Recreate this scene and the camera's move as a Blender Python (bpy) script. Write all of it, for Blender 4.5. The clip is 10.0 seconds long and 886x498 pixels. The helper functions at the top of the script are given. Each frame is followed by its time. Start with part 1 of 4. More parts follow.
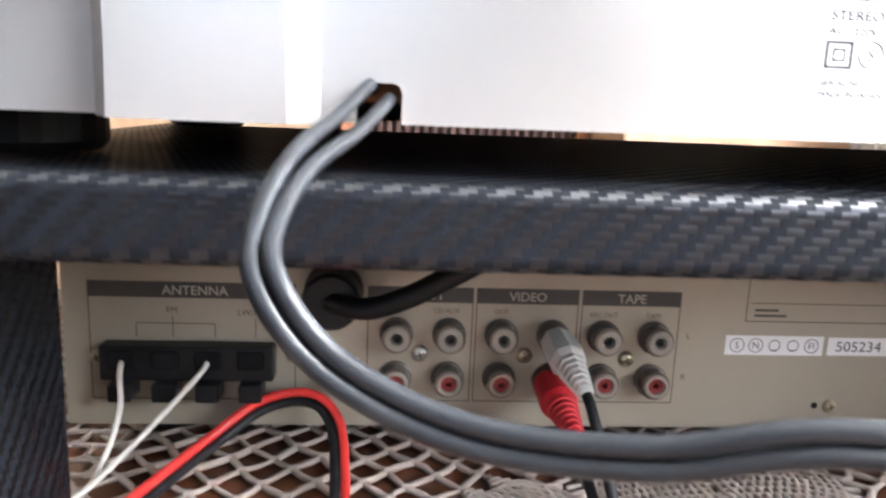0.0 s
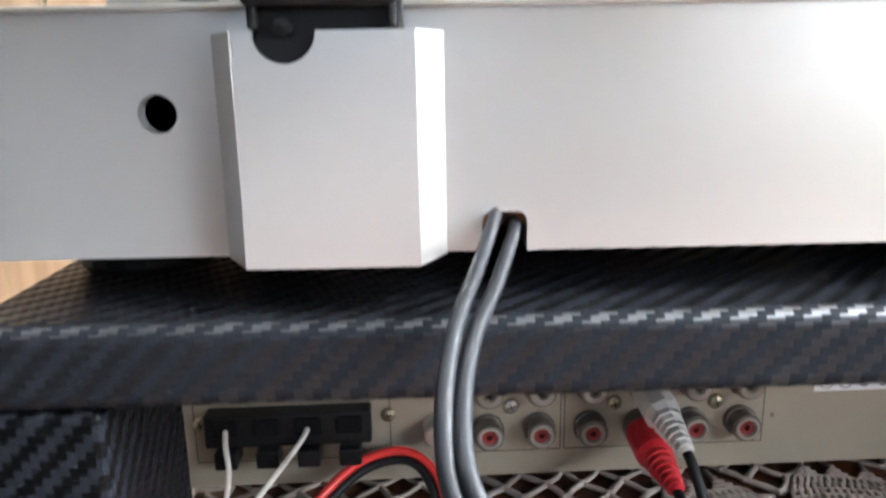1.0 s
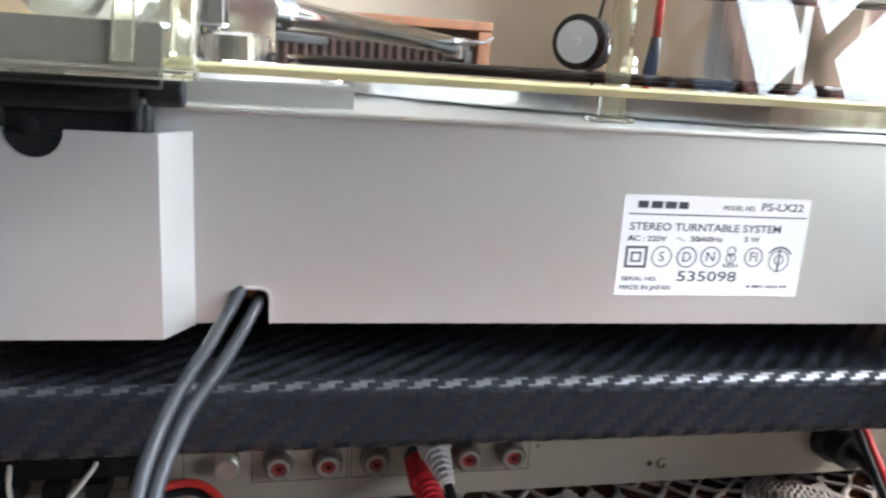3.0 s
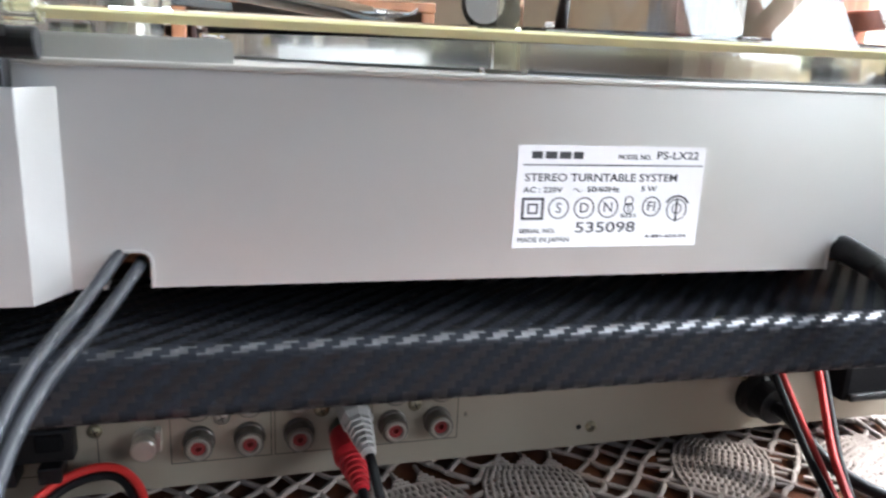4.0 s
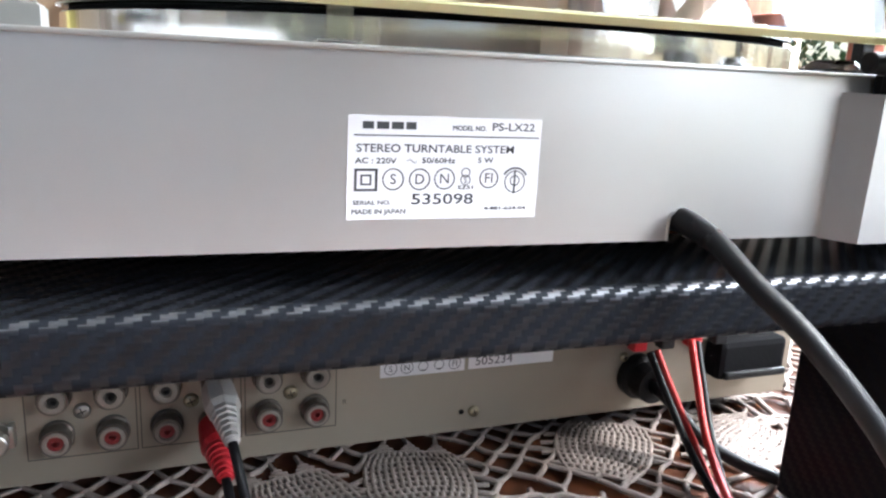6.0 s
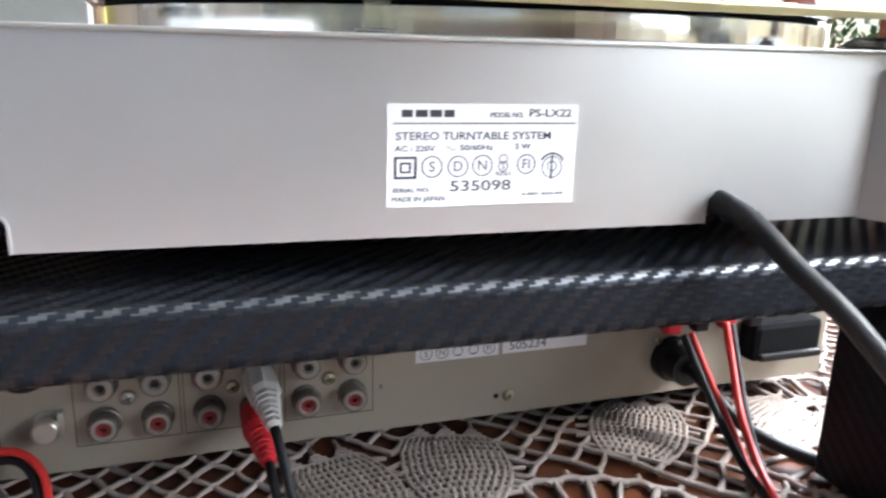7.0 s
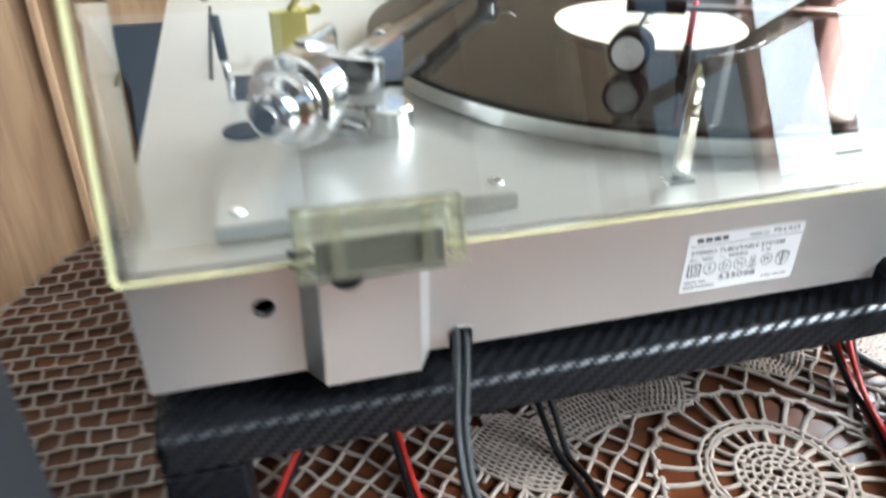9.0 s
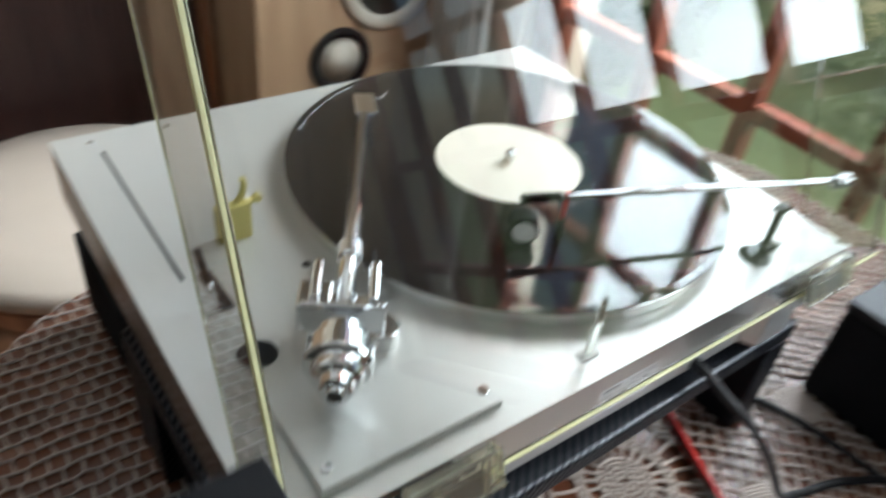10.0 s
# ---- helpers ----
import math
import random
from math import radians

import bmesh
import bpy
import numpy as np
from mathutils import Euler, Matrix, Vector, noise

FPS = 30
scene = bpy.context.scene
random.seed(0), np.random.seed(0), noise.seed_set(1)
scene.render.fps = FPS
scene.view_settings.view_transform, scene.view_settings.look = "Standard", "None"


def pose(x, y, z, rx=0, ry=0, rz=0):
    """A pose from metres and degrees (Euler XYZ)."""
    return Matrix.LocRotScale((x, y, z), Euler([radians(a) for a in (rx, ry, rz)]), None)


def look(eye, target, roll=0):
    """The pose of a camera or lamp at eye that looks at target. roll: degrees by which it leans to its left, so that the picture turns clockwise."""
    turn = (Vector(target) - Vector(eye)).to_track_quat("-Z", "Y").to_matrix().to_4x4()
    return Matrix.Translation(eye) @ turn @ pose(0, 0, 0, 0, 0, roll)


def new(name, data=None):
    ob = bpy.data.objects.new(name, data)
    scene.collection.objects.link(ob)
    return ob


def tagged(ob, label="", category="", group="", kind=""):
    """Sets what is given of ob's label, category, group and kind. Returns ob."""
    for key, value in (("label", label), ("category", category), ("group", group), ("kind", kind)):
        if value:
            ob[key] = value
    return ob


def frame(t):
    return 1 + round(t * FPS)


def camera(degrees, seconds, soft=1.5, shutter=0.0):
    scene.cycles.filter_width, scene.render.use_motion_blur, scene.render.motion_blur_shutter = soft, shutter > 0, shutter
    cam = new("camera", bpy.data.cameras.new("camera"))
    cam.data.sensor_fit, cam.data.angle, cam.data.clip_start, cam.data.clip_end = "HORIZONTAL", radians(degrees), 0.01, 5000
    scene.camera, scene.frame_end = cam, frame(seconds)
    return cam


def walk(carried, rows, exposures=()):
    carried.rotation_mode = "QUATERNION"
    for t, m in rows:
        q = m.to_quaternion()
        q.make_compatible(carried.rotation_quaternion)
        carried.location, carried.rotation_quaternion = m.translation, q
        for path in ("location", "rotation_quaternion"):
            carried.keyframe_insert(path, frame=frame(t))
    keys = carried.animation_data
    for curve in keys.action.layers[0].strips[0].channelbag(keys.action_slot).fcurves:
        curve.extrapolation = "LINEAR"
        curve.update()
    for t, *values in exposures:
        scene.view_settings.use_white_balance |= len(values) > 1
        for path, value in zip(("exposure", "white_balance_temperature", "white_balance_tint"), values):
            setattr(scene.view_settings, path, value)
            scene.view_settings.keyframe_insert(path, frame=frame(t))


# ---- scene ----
cam = camera(61.13, 10.0, soft=2.3, shutter=0.6)
PATH = [
    (0, 0.0006, -0.144, 0.8648, 78.81, -2.29, -2.62),
    (0.5, -0.0095, -0.1404, 0.8788, 77.71, -1.31, -1.66),
    (1, -0.0187, -0.139, 0.8947, 76.17, 1.01, -1.14),
    (1.5, -0.0189, -0.14, 0.9084, 76.53, -0.79, -1.11),
    (2, -0.0063, -0.1459, 0.9127, 76.29, -1.18, -3.74),
    (3.5, 0.0114, -0.16, 0.9165, 76.33, -3.62, -12.03),
    (4, 0.0216, -0.1591, 0.9091, 75.65, -2.43, -13.5),
    (4.5, 0.0299, -0.1621, 0.908, 75.35, -2.01, -14.66),
    (5, 0.0384, -0.1595, 0.9046, 76.44, -3.71, -17.38),
    (6.5, 0.045, -0.1675, 0.9026, 75.86, -2.54, -18.2),
    (7, 0.0407, -0.1663, 0.9032, 74.99, -1.59, -16.7),
    (7.5, 0.0336, -0.1626, 0.904, 73.03, -0.64, -14.81),
    (8, 0.0159, -0.1649, 0.9187, 70.81, -0.32, -13.57),
    (8.5, -0.0117, -0.1863, 0.953, 68.06, -0.97, -13.89),
    (9, -0.0646, -0.1947, 1.0226, 58.65, -0.4, -15.1),
    (9.2, -0.0796, -0.1974, 1.0586, 57.27, -1.36, -17.13),
    (9.5, -0.1121, -0.1948, 1.113, 54.48, -2.06, -22.18),
    (9.8, -0.1441, -0.1702, 1.1522, 51.93, -2.3, -29.66),
    (10, -0.1649, -0.1495, 1.1844, 51.57, -5.94, -35.18),
]
walk(cam, [(t, pose(x, y, z, rx, ry, rz)) for t, x, y, z, rx, ry, rz in PATH],
     exposures=[(0.0, 1.3, 6250, 13), (0.5, 1.15, 6200, 12), (1.0, 1.0, 6150, 10), (1.5, 0.75, 6050, 9), (2.0, 0.6, 6000, 9), (3.5, 0.25, 5980, 10), (5.0, 0.4, 5950, 11), (7.0, 0.5, 5950, 11), (8.0, 0.65, 5950, 9), (8.5, 0.6, 6000, 8), (9.0, 0.1, 5950, 5), (9.5, -0.15, 5950, 4), (10.0, -0.65, 5930, 5)])

# ---- world and light ----
world = bpy.data.worlds.new("world")
scene.world = world
world.use_nodes = True
wn = world.node_tree.nodes
sky = wn.new("ShaderNodeTexSky")
sky.sky_type = "NISHITA"
sky.sun_disc = False
sky.sun_elevation = radians(38)
sky.sun_rotation = radians(100)
wn["Background"].inputs["Strength"].default_value = 0.15
world.node_tree.links.new(sky.outputs[0], wn["Background"].inputs["Color"])

sun_data = bpy.data.lights.new("sun", "SUN")
sun_data.energy = 5.0
sun_data.angle = radians(12)
sun_data.color = (1.0, 0.96, 0.9)
sun = new("sun", sun_data)
sun.matrix_world = look((6, 4, 5), (0, 6, 0))


def window_light(name, x, y, z, wx, wz, watts, rz, color):
    data = bpy.data.lights.new(name, "AREA")
    data.shape = "RECTANGLE"
    data.size, data.size_y = wx, wz
    data.energy = watts
    data.color = color
    ob = new(name, data)
    ob.matrix_world = pose(x, y, z, 90, 0, rz)
    return ob


# daylight through the window openings in the east wall, and an added south lamp
DAY = (0.90, 0.96, 1.0)
window_light("window_daylight", 0.87, -0.66, 1.52, 0.70, 1.00, 27, 90, DAY)
window_light("window_daylight", 1.06, 0.47, 1.62, 0.76, 0.96, 92, 68, DAY)
# added lamp behind an unseen south window, to brighten panel and shelf edge
window_light("window_daylight", -0.50, -2.76, 1.65, 1.30, 1.00, 1.5, 0, DAY)


# ---- materials ----
def nodes_of(m):
    m.use_nodes = True
    return m.node_tree.nodes, m.node_tree.links, m.node_tree.nodes["Principled BSDF"]


def surface(name, color, rough=0.5, metal=0.0, vary=0.12, scale=40.0, grain=600.0, bump=0.15, depth=0.0004,
            stretch=(1, 1, 1), spec=0.5):
    """Paint, plastic or metal with stains at a large scale and grain at a fine one."""
    m = bpy.data.materials.new(name)
    n, l, b = nodes_of(m)
    co = n.new("ShaderNodeTexCoord")
    mp = n.new("ShaderNodeMapping")
    mp.inputs["Scale"].default_value = stretch
    l.new(co.outputs["Object"], mp.inputs["Vector"])
    big, fine = n.new("ShaderNodeTexNoise"), n.new("ShaderNodeTexNoise")
    big.inputs["Scale"].default_value, big.inputs["Detail"].default_value = scale, 5
    fine.inputs["Scale"].default_value, fine.inputs["Detail"].default_value = grain, 3
    for t in (big, fine):
        l.new(mp.outputs[0], t.inputs["Vector"])
    mix = n.new("ShaderNodeMix")
    mix.data_type = "RGBA"
    mix.inputs["A"].default_value = (*[c * (1 - vary) for c in color], 1)
    mix.inputs["B"].default_value = (*[min(1, c * (1 + vary)) for c in color], 1)
    avg = n.new("ShaderNodeMath")
    avg.operation = "MULTIPLY_ADD"
    avg.inputs[1].default_value = 0.5
    half = n.new("ShaderNodeMath")
    half.operation = "MULTIPLY"
    half.inputs[1].default_value = 0.5
    l.new(fine.outputs["Fac"], half.inputs[0])
    l.new(big.outputs["Fac"], avg.inputs[0])
    l.new(half.outputs[0], avg.inputs[2])
    l.new(avg.outputs[0], mix.inputs["Factor"])
    l.new(mix.outputs["Result"], b.inputs["Base Color"])
    mr = n.new("ShaderNodeMapRange")
    mr.inputs["To Min"].default_value, mr.inputs["To Max"].default_value = rough * 0.85, min(1, rough * 1.15)
    l.new(big.outputs["Fac"], mr.inputs["Value"])
    l.new(mr.outputs[0], b.inputs["Roughness"])
    b.inputs["Metallic"].default_value = metal
    b.inputs["Specular IOR Level"].default_value = spec
    if bump:
        bp = n.new("ShaderNodeBump")
        bp.inputs["Strength"].default_value, bp.inputs["Distance"].default_value = bump, depth
        l.new(fine.outputs["Fac"], bp.inputs["Height"])
        l.new(bp.outputs[0], b.inputs["Normal"])
    return m


def clear(name, tint, rough=0.02, ior=1.49, through_light=1.0):
    m = bpy.data.materials.new(name)
    n, l, b = nodes_of(m)
    b.inputs["Base Color"].default_value = (*tint, 1)
    b.inputs["Transmission Weight"].default_value = through_light
    b.inputs["IOR"].default_value = ior
    t = n.new("ShaderNodeTexNoise")
    t.inputs["Scale"].default_value = 60
    mr = n.new("ShaderNodeMapRange")
    mr.inputs["To Min"].default_value, mr.inputs["To Max"].default_value = rough * 0.5, rough * 1.6
    l.new(t.outputs["Fac"], mr.inputs["Value"])
    l.new(mr.outputs[0], b.inputs["Roughness"])
    return m


def carbon_vinyl(name, side):
    """Black wrapping film with an embossed 2 x 2 twill; side: the weave turns round a vertical edge, its floats
    darkened as if shaded.
    """
    m = bpy.data.materials.new(name)
    n, l, b = nodes_of(m)

    def op(kind, a, c=None):
        o = n.new("ShaderNodeMath")
        o.operation = kind
        for i, v in ((0, a), (1, c)):
            if v is None:
                continue
            if isinstance(v, (int, float)):
                o.inputs[i].default_value = v
            else:
                l.new(v, o.inputs[i])
        return o.outputs[0]
    sep = n.new("ShaderNodeSeparateXYZ")
    l.new(n.new("ShaderNodeTexCoord").outputs["Object"], sep.inputs[0])
    x, y, z = sep.outputs
    gn = n.new("ShaderNodeSeparateXYZ")
    l.new(n.new("ShaderNodeTexCoord").outputs["Normal"], gn.inputs[0])
    end = op("GREATER_THAN", op("ABSOLUTE", gn.outputs[0]), 0.75)
    keep = op("SUBTRACT", 1.0, end)
    u = op("MULTIPLY", op("ADD", op("MULTIPLY", x, keep), op("MULTIPLY", y, end)), 1 / 0.00172)
    v = op("MULTIPLY", z if side else op("ADD", op("ADD", z, 0.00053), op("MULTIPLY", y, keep)), 1 / 0.00172)
    over = op("LESS_THAN", op("FLOORED_MODULO", op("SUBTRACT", op("FLOOR", u), op("FLOOR", v)), 4), 2)
    pu = op("SINE", op("MULTIPLY", op("FRACT", u), math.pi))
    pv = op("SINE", op("MULTIPLY", op("FRACT", v), math.pi))
    mix = n.new("ShaderNodeMix")
    l.new(over, mix.inputs[0])
    l.new(op("MULTIPLY", pu, 0.12), mix.inputs[2])
    l.new(op("ADD", op("MULTIPLY", pv, 0.8), 0.35), mix.inputs[3])
    bp = n.new("ShaderNodeBump")
    bp.inputs["Strength"].default_value, bp.inputs["Distance"].default_value = 0.22, 0.0004
    l.new(mix.outputs[0], bp.inputs["Height"])
    l.new(bp.outputs[0], b.inputs["Normal"])
    col = n.new("ShaderNodeMix")
    col.data_type = "RGBA"
    l.new(over, col.inputs["Factor"])
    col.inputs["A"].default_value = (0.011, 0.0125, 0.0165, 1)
    # side copy: the same floats in a darker tone, standing in for shade on legs
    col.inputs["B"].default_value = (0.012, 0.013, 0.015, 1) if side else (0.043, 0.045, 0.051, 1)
    # metallised floats, with a painted highlight where the film turns over the front edge
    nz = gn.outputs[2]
    edge_glint = op("MULTIPLY", op("MULTIPLY", op("GREATER_THAN", nz, 0.50), op("LESS_THAN", nz, 0.90)), op("MULTIPLY", over, op("LESS_THAN", gn.outputs[1], -0.3)))
    edge_tone = n.new("ShaderNodeMix")
    edge_tone.data_type = "RGBA"
    l.new(op("MULTIPLY", edge_glint, 0.0 if side else 1.0), edge_tone.inputs["Factor"])
    l.new(col.outputs["Result"], edge_tone.inputs["A"])
    edge_tone.inputs["B"].default_value = (0.125, 0.13, 0.14, 1)
    l.new(edge_tone.outputs["Result"], b.inputs["Base Color"])
    dust = n.new("ShaderNodeTexNoise")
    dust.inputs["Scale"].default_value, dust.inputs["Detail"].default_value = 35, 6
    for socket, lo, hi in (("Roughness", 0.5, 0.33), ("Specular IOR Level", 0.04, 0.5), ("Metallic", 0.0, 0.9)):
        ro = n.new("ShaderNodeMapRange")
        ro.inputs["To Min"].default_value, ro.inputs["To Max"].default_value = lo, hi
        l.new(op("MULTIPLY", over, op("ADD", op("MULTIPLY", dust.outputs["Fac"], 0.5), 0.75)) if socket == "Metallic" else over, ro.inputs["Value"])
        l.new(ro.outputs[0], b.inputs[socket])
    return m


def wood(name, dark, light, axis_scale=(2, 30, 30), rough=0.45):
    m = bpy.data.materials.new(name)
    n, l, b = nodes_of(m)
    mp = n.new("ShaderNodeMapping")
    mp.inputs["Scale"].default_value = axis_scale
    l.new(n.new("ShaderNodeTexCoord").outputs["Object"], mp.inputs["Vector"])
    t = n.new("ShaderNodeTexNoise")
    t.inputs["Scale"].default_value, t.inputs["Detail"].default_value, t.inputs["Distortion"].default_value = 1.6, 9, 0.8
    l.new(mp.outputs[0], t.inputs["Vector"])
    r = n.new("ShaderNodeValToRGB")
    r.color_ramp.elements[0].position, r.color_ramp.elements[1].position = 0.3, 0.7
    r.color_ramp.elements[0].color, r.color_ramp.elements[1].color = (*dark, 1), (*light, 1)
    l.new(t.outputs["Fac"], r.inputs["Fac"])
    l.new(r.outputs[0], b.inputs["Base Color"])
    b.inputs["Roughness"].default_value = rough
    bp = n.new("ShaderNodeBump")
    bp.inputs["Strength"].default_value, bp.inputs["Distance"].default_value = 0.3, 0.0006
    l.new(t.outputs["Fac"], bp.inputs["Height"])
    l.new(bp.outputs[0], b.inputs["Normal"])
    return m


def record_vinyl():
    m = bpy.data.materials.new("record_vinyl")
    n, l, b = nodes_of(m)
    w = n.new("ShaderNodeTexWave")
    w.wave_type, w.rings_direction = "RINGS", "Z"
    w.inputs["Scale"].default_value = 320
    w.inputs["Distortion"].default_value = 0.0
    l.new(n.new("ShaderNodeTexCoord").outputs["Object"], w.inputs["Vector"])
    bp = n.new("ShaderNodeBump")
    bp.inputs["Strength"].default_value, bp.inputs["Distance"].default_value = 0.02, 0.0001
    l.new(w.outputs["Fac"], bp.inputs["Height"])
    l.new(bp.outputs[0], b.inputs["Normal"])
    b.inputs["Base Color"].default_value = (0.008, 0.0075, 0.0075, 1)
    b.inputs["Roughness"].default_value = 0.035
    b.inputs["Specular IOR Level"].default_value = 0.85
    return m


SILVER = surface("silver_paint", (0.68, 0.675, 0.665), 0.31, 0.72, 0.05, 25, 2500, 0.12, 0.0001)
DECK = surface("satin_deck_metal", (0.53, 0.53, 0.51), 0.36, 0.65, 0.05, 30, 1800, 0.1, 0.0001)
# silver side panels, with the dark brown reflection put into their base colour
SIDE_METAL = surface("darkened_side_metal", (0.30, 0.275, 0.255), 0.24, 0.85, 0.05, 25, 2500, 0.08, 0.0001)
BACKPLATE = surface("champagne_back_panel", (0.37, 0.33, 0.265), 0.45, 0.35, 0.08, 30, 2500, 0.1, 0.0001)
PRINT = surface("dark_print", (0.06, 0.055, 0.05), 0.6, 0, 0.1, 200, 3000, 0)
PRINT_PALE = surface("pale_print", (0.42, 0.39, 0.33), 0.6, 0, 0.1, 200, 3000, 0)
BLACK = surface("black_plastic", (0.008, 0.008, 0.009), 0.42, 0, 0.25, 60, 1500, 0.2, 0.0002, spec=0.28)
MATT_BLACK = surface("matt_black_board", (0.011, 0.011, 0.012), 0.75, 0, 0.2, 20, 700, 0.3, 0.0004, spec=0.03)
GREY_SIDE = surface("grey_cabinet_film", (0.015, 0.016, 0.018), 0.5, 0, 0.25, 12, 500, 0.3, 0.0004, (1, 1, 6), 0.06)
CHROME = surface("chrome", (0.82, 0.83, 0.85), 0.09, 1.0, 0.04, 50, 900, 0)
ALU = surface("turned_aluminium", (0.80, 0.80, 0.79), 0.14, 1.0, 0.05, 50, 900, 0.05, 0.00005)
STEEL_DULL = surface("dull_screw_metal", (0.45, 0.40, 0.28), 0.4, 0.9, 0.25, 300, 2000, 0.2, 0.0001)
ZINC = surface("zinc_screw_metal", (0.62, 0.60, 0.55), 0.35, 0.9, 0.2, 300, 2000, 0.2, 0.0001)
JACK_WHITE = surface("white_jack_insert", (0.31, 0.275, 0.235), 0.45, 0, 0.1, 300, 2000, 0)
JACK_RED = surface("red_jack_insert", (0.22, 0.02, 0.02), 0.45, 0, 0.2, 300, 2000, 0)
JACK_SHELL = surface("jack_shell", (0.16, 0.14, 0.12), 0.35, 0.55, 0.3, 300, 2000, 0.1, 0.0001)
RED_RUBBER = surface("red_rubber", (0.55, 0.02, 0.03), 0.42, 0, 0.15, 150, 2000, 0.1, 0.0001)
WHITE_RUBBER = surface("milky_rubber", (0.62, 0.60, 0.57), 0.45, 0, 0.08, 150, 2000, 0.1, 0.0001)
CORD_GREY = surface("grey_cord_sheath", (0.015, 0.017, 0.021), 0.42, 0, 0.25, 80, 1500, 0.15, 0.0001, spec=0.35)
CORD_BLACK = surface("black_cord_sheath", (0.012, 0.012, 0.0135), 0.45, 0, 0.25, 80, 1500, 0.15, 0.0001, spec=0.3)
CORD_RED = surface("red_cord_sheath", (0.60, 0.035, 0.03), 0.35, 0, 0.15, 80, 1500, 0.12, 0.0001)
CORD_WHITE = surface("white_cord_sheath", (0.60, 0.57, 0.52), 0.4, 0, 0.1, 80, 1500, 0.12, 0.0001)
PAPER = surface("paper_label", (0.80, 0.79, 0.80), 0.5, 0, 0.04, 60, 2000, 0.1, 0.0001)
INK = surface("label_ink", (0.045, 0.045, 0.05), 0.6, 0, 0.2, 400, 3000, 0)
DISC_PAPER = surface("cream_record_label", (0.46, 0.42, 0.35), 0.5, 0, 0.12, 45, 900, 0.1, 0.0001)
PHENOLIC = surface("brown_phenolic_board", (0.32, 0.13, 0.05), 0.6, 0, 0.25, 100, 1500, 0.2, 0.0002)
AGED = surface("yellowed_plastic", (0.48, 0.42, 0.13), 0.38, 0, 0.15, 60, 1500, 0.1, 0.0001)
THREAD = surface("ecru_crochet_cotton", (0.40, 0.335, 0.295), 0.9, 0, 0.18, 90, 1600, 0.8, 0.0006)
TABLE_WOOD = wood("reddish_table_wood", (0.055, 0.015, 0.005), (0.145, 0.044, 0.015), (3, 30, 30), 0.3)
DARK_WOOD = wood("dark_ribbed_wood", (0.018, 0.008, 0.0065), (0.048, 0.021, 0.016), (40, 40, 3), 0.45)
FRAME_WOOD = wood("orange_brown_wood", (0.16, 0.065, 0.03), (0.32, 0.14, 0.065), (30, 30, 3), 0.4)
WINDOW_WOOD = wood("red_brown_window_wood", (0.17, 0.048, 0.028), (0.30, 0.095, 0.055), (30, 30, 3), 0.35)
TAN_WOOD = wood("tan_oak_veneer", (0.25, 0.155, 0.09), (0.40, 0.27, 0.165), (20, 20, 2), 0.4)
CUSHION = surface("beige_seat_cloth", (0.38, 0.32, 0.265), 0.9, 0, 0.1, 15, 700, 0.6, 0.0008)
CREAM_WALL = surface("cream_wall_paint", (0.76, 0.68, 0.55), 0.85, 0, 0.05, 4, 250, 0.25, 0.001)
# unseen south and west walls, made dark brown to cut bounced light
DIM_WALL = surface("dim_unseen_wall", (0.20, 0.17, 0.14), 0.9, 0, 0.15, 5, 200, 0.3, 0.001, (12, 12, 0.5))
WHITE_PAINT = surface("white_ceiling_paint", (0.78, 0.78, 0.77), 0.9, 0, 0.03, 3, 250, 0.2, 0.001)
FLOOR_WOOD = wood("brown_floor_boards", (0.14, 0.07, 0.035), (0.28, 0.15, 0.08), (2, 14, 14), 0.4)
CURTAIN = surface("sheer_white_curtain", (0.82, 0.81, 0.78), 0.9, 0, 0.04, 10, 900, 0.4, 0.0006)
GRASS = surface("lawn_grass", (0.27, 0.33, 0.14), 0.9, 0, 0.45, 3, 60, 0.8, 0.02)
LEAF = surface("hedge_leaf", (0.09, 0.14, 0.06), 0.6, 0, 0.5, 6, 60, 0.3, 0.002)
CONCRETE = surface("pale_path_concrete", (0.46, 0.45, 0.43), 0.9, 0, 0.12, 2, 60, 0.4, 0.004)
ACRYLIC = clear("clear_acrylic", (0.985, 0.985, 0.95), 0.004)
ACRYLIC_AGED = clear("yellowed_acrylic_edge", (0.93, 0.91, 0.55), 0.2, 1.49, 0.5)
ACRYLIC_CLOUDY = clear("cloudy_acrylic", (0.93, 0.93, 0.78), 0.05, 1.49, 0.95)
GLASS = clear("window_glass", (0.99, 1.0, 0.995), 0.002)
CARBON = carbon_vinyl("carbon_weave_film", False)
CARBON_SIDE = carbon_vinyl("carbon_weave_film_upright_shaded", True)
VINYL = record_vinyl()


# ---- mesh helpers ----
def finish(name, bm, material, parent=None, label="", smooth=False):
    me = bpy.data.meshes.new(name)
    bmesh.ops.recalc_face_normals(bm, faces=bm.faces)
    bm.to_mesh(me)
    bm.free()
    if smooth:
        me.shade_smooth()
    me.materials.append(material)
    ob = new(name, me)
    if parent is not None:
        ob.parent = parent
    if label:
        ob["label"] = label
    return ob


def part(name, bm, material, parent, label="", smooth=False):
    return finish(name, bm, material, parent, label, smooth)


def thing(name, label, category, group="", kind="", at=(0, 0, 0)):
    ob = new(name)
    ob.location = at
    ob.empty_display_size = 0.02
    return tagged(ob, label, category, group, kind)


def merge(*bms):
    out = bms[0]
    for b in bms[1:]:
        me = bpy.data.meshes.new("tmp")
        b.to_mesh(me)
        out.from_mesh(me)
        b.free()
        bpy.data.meshes.remove(me)
    return out


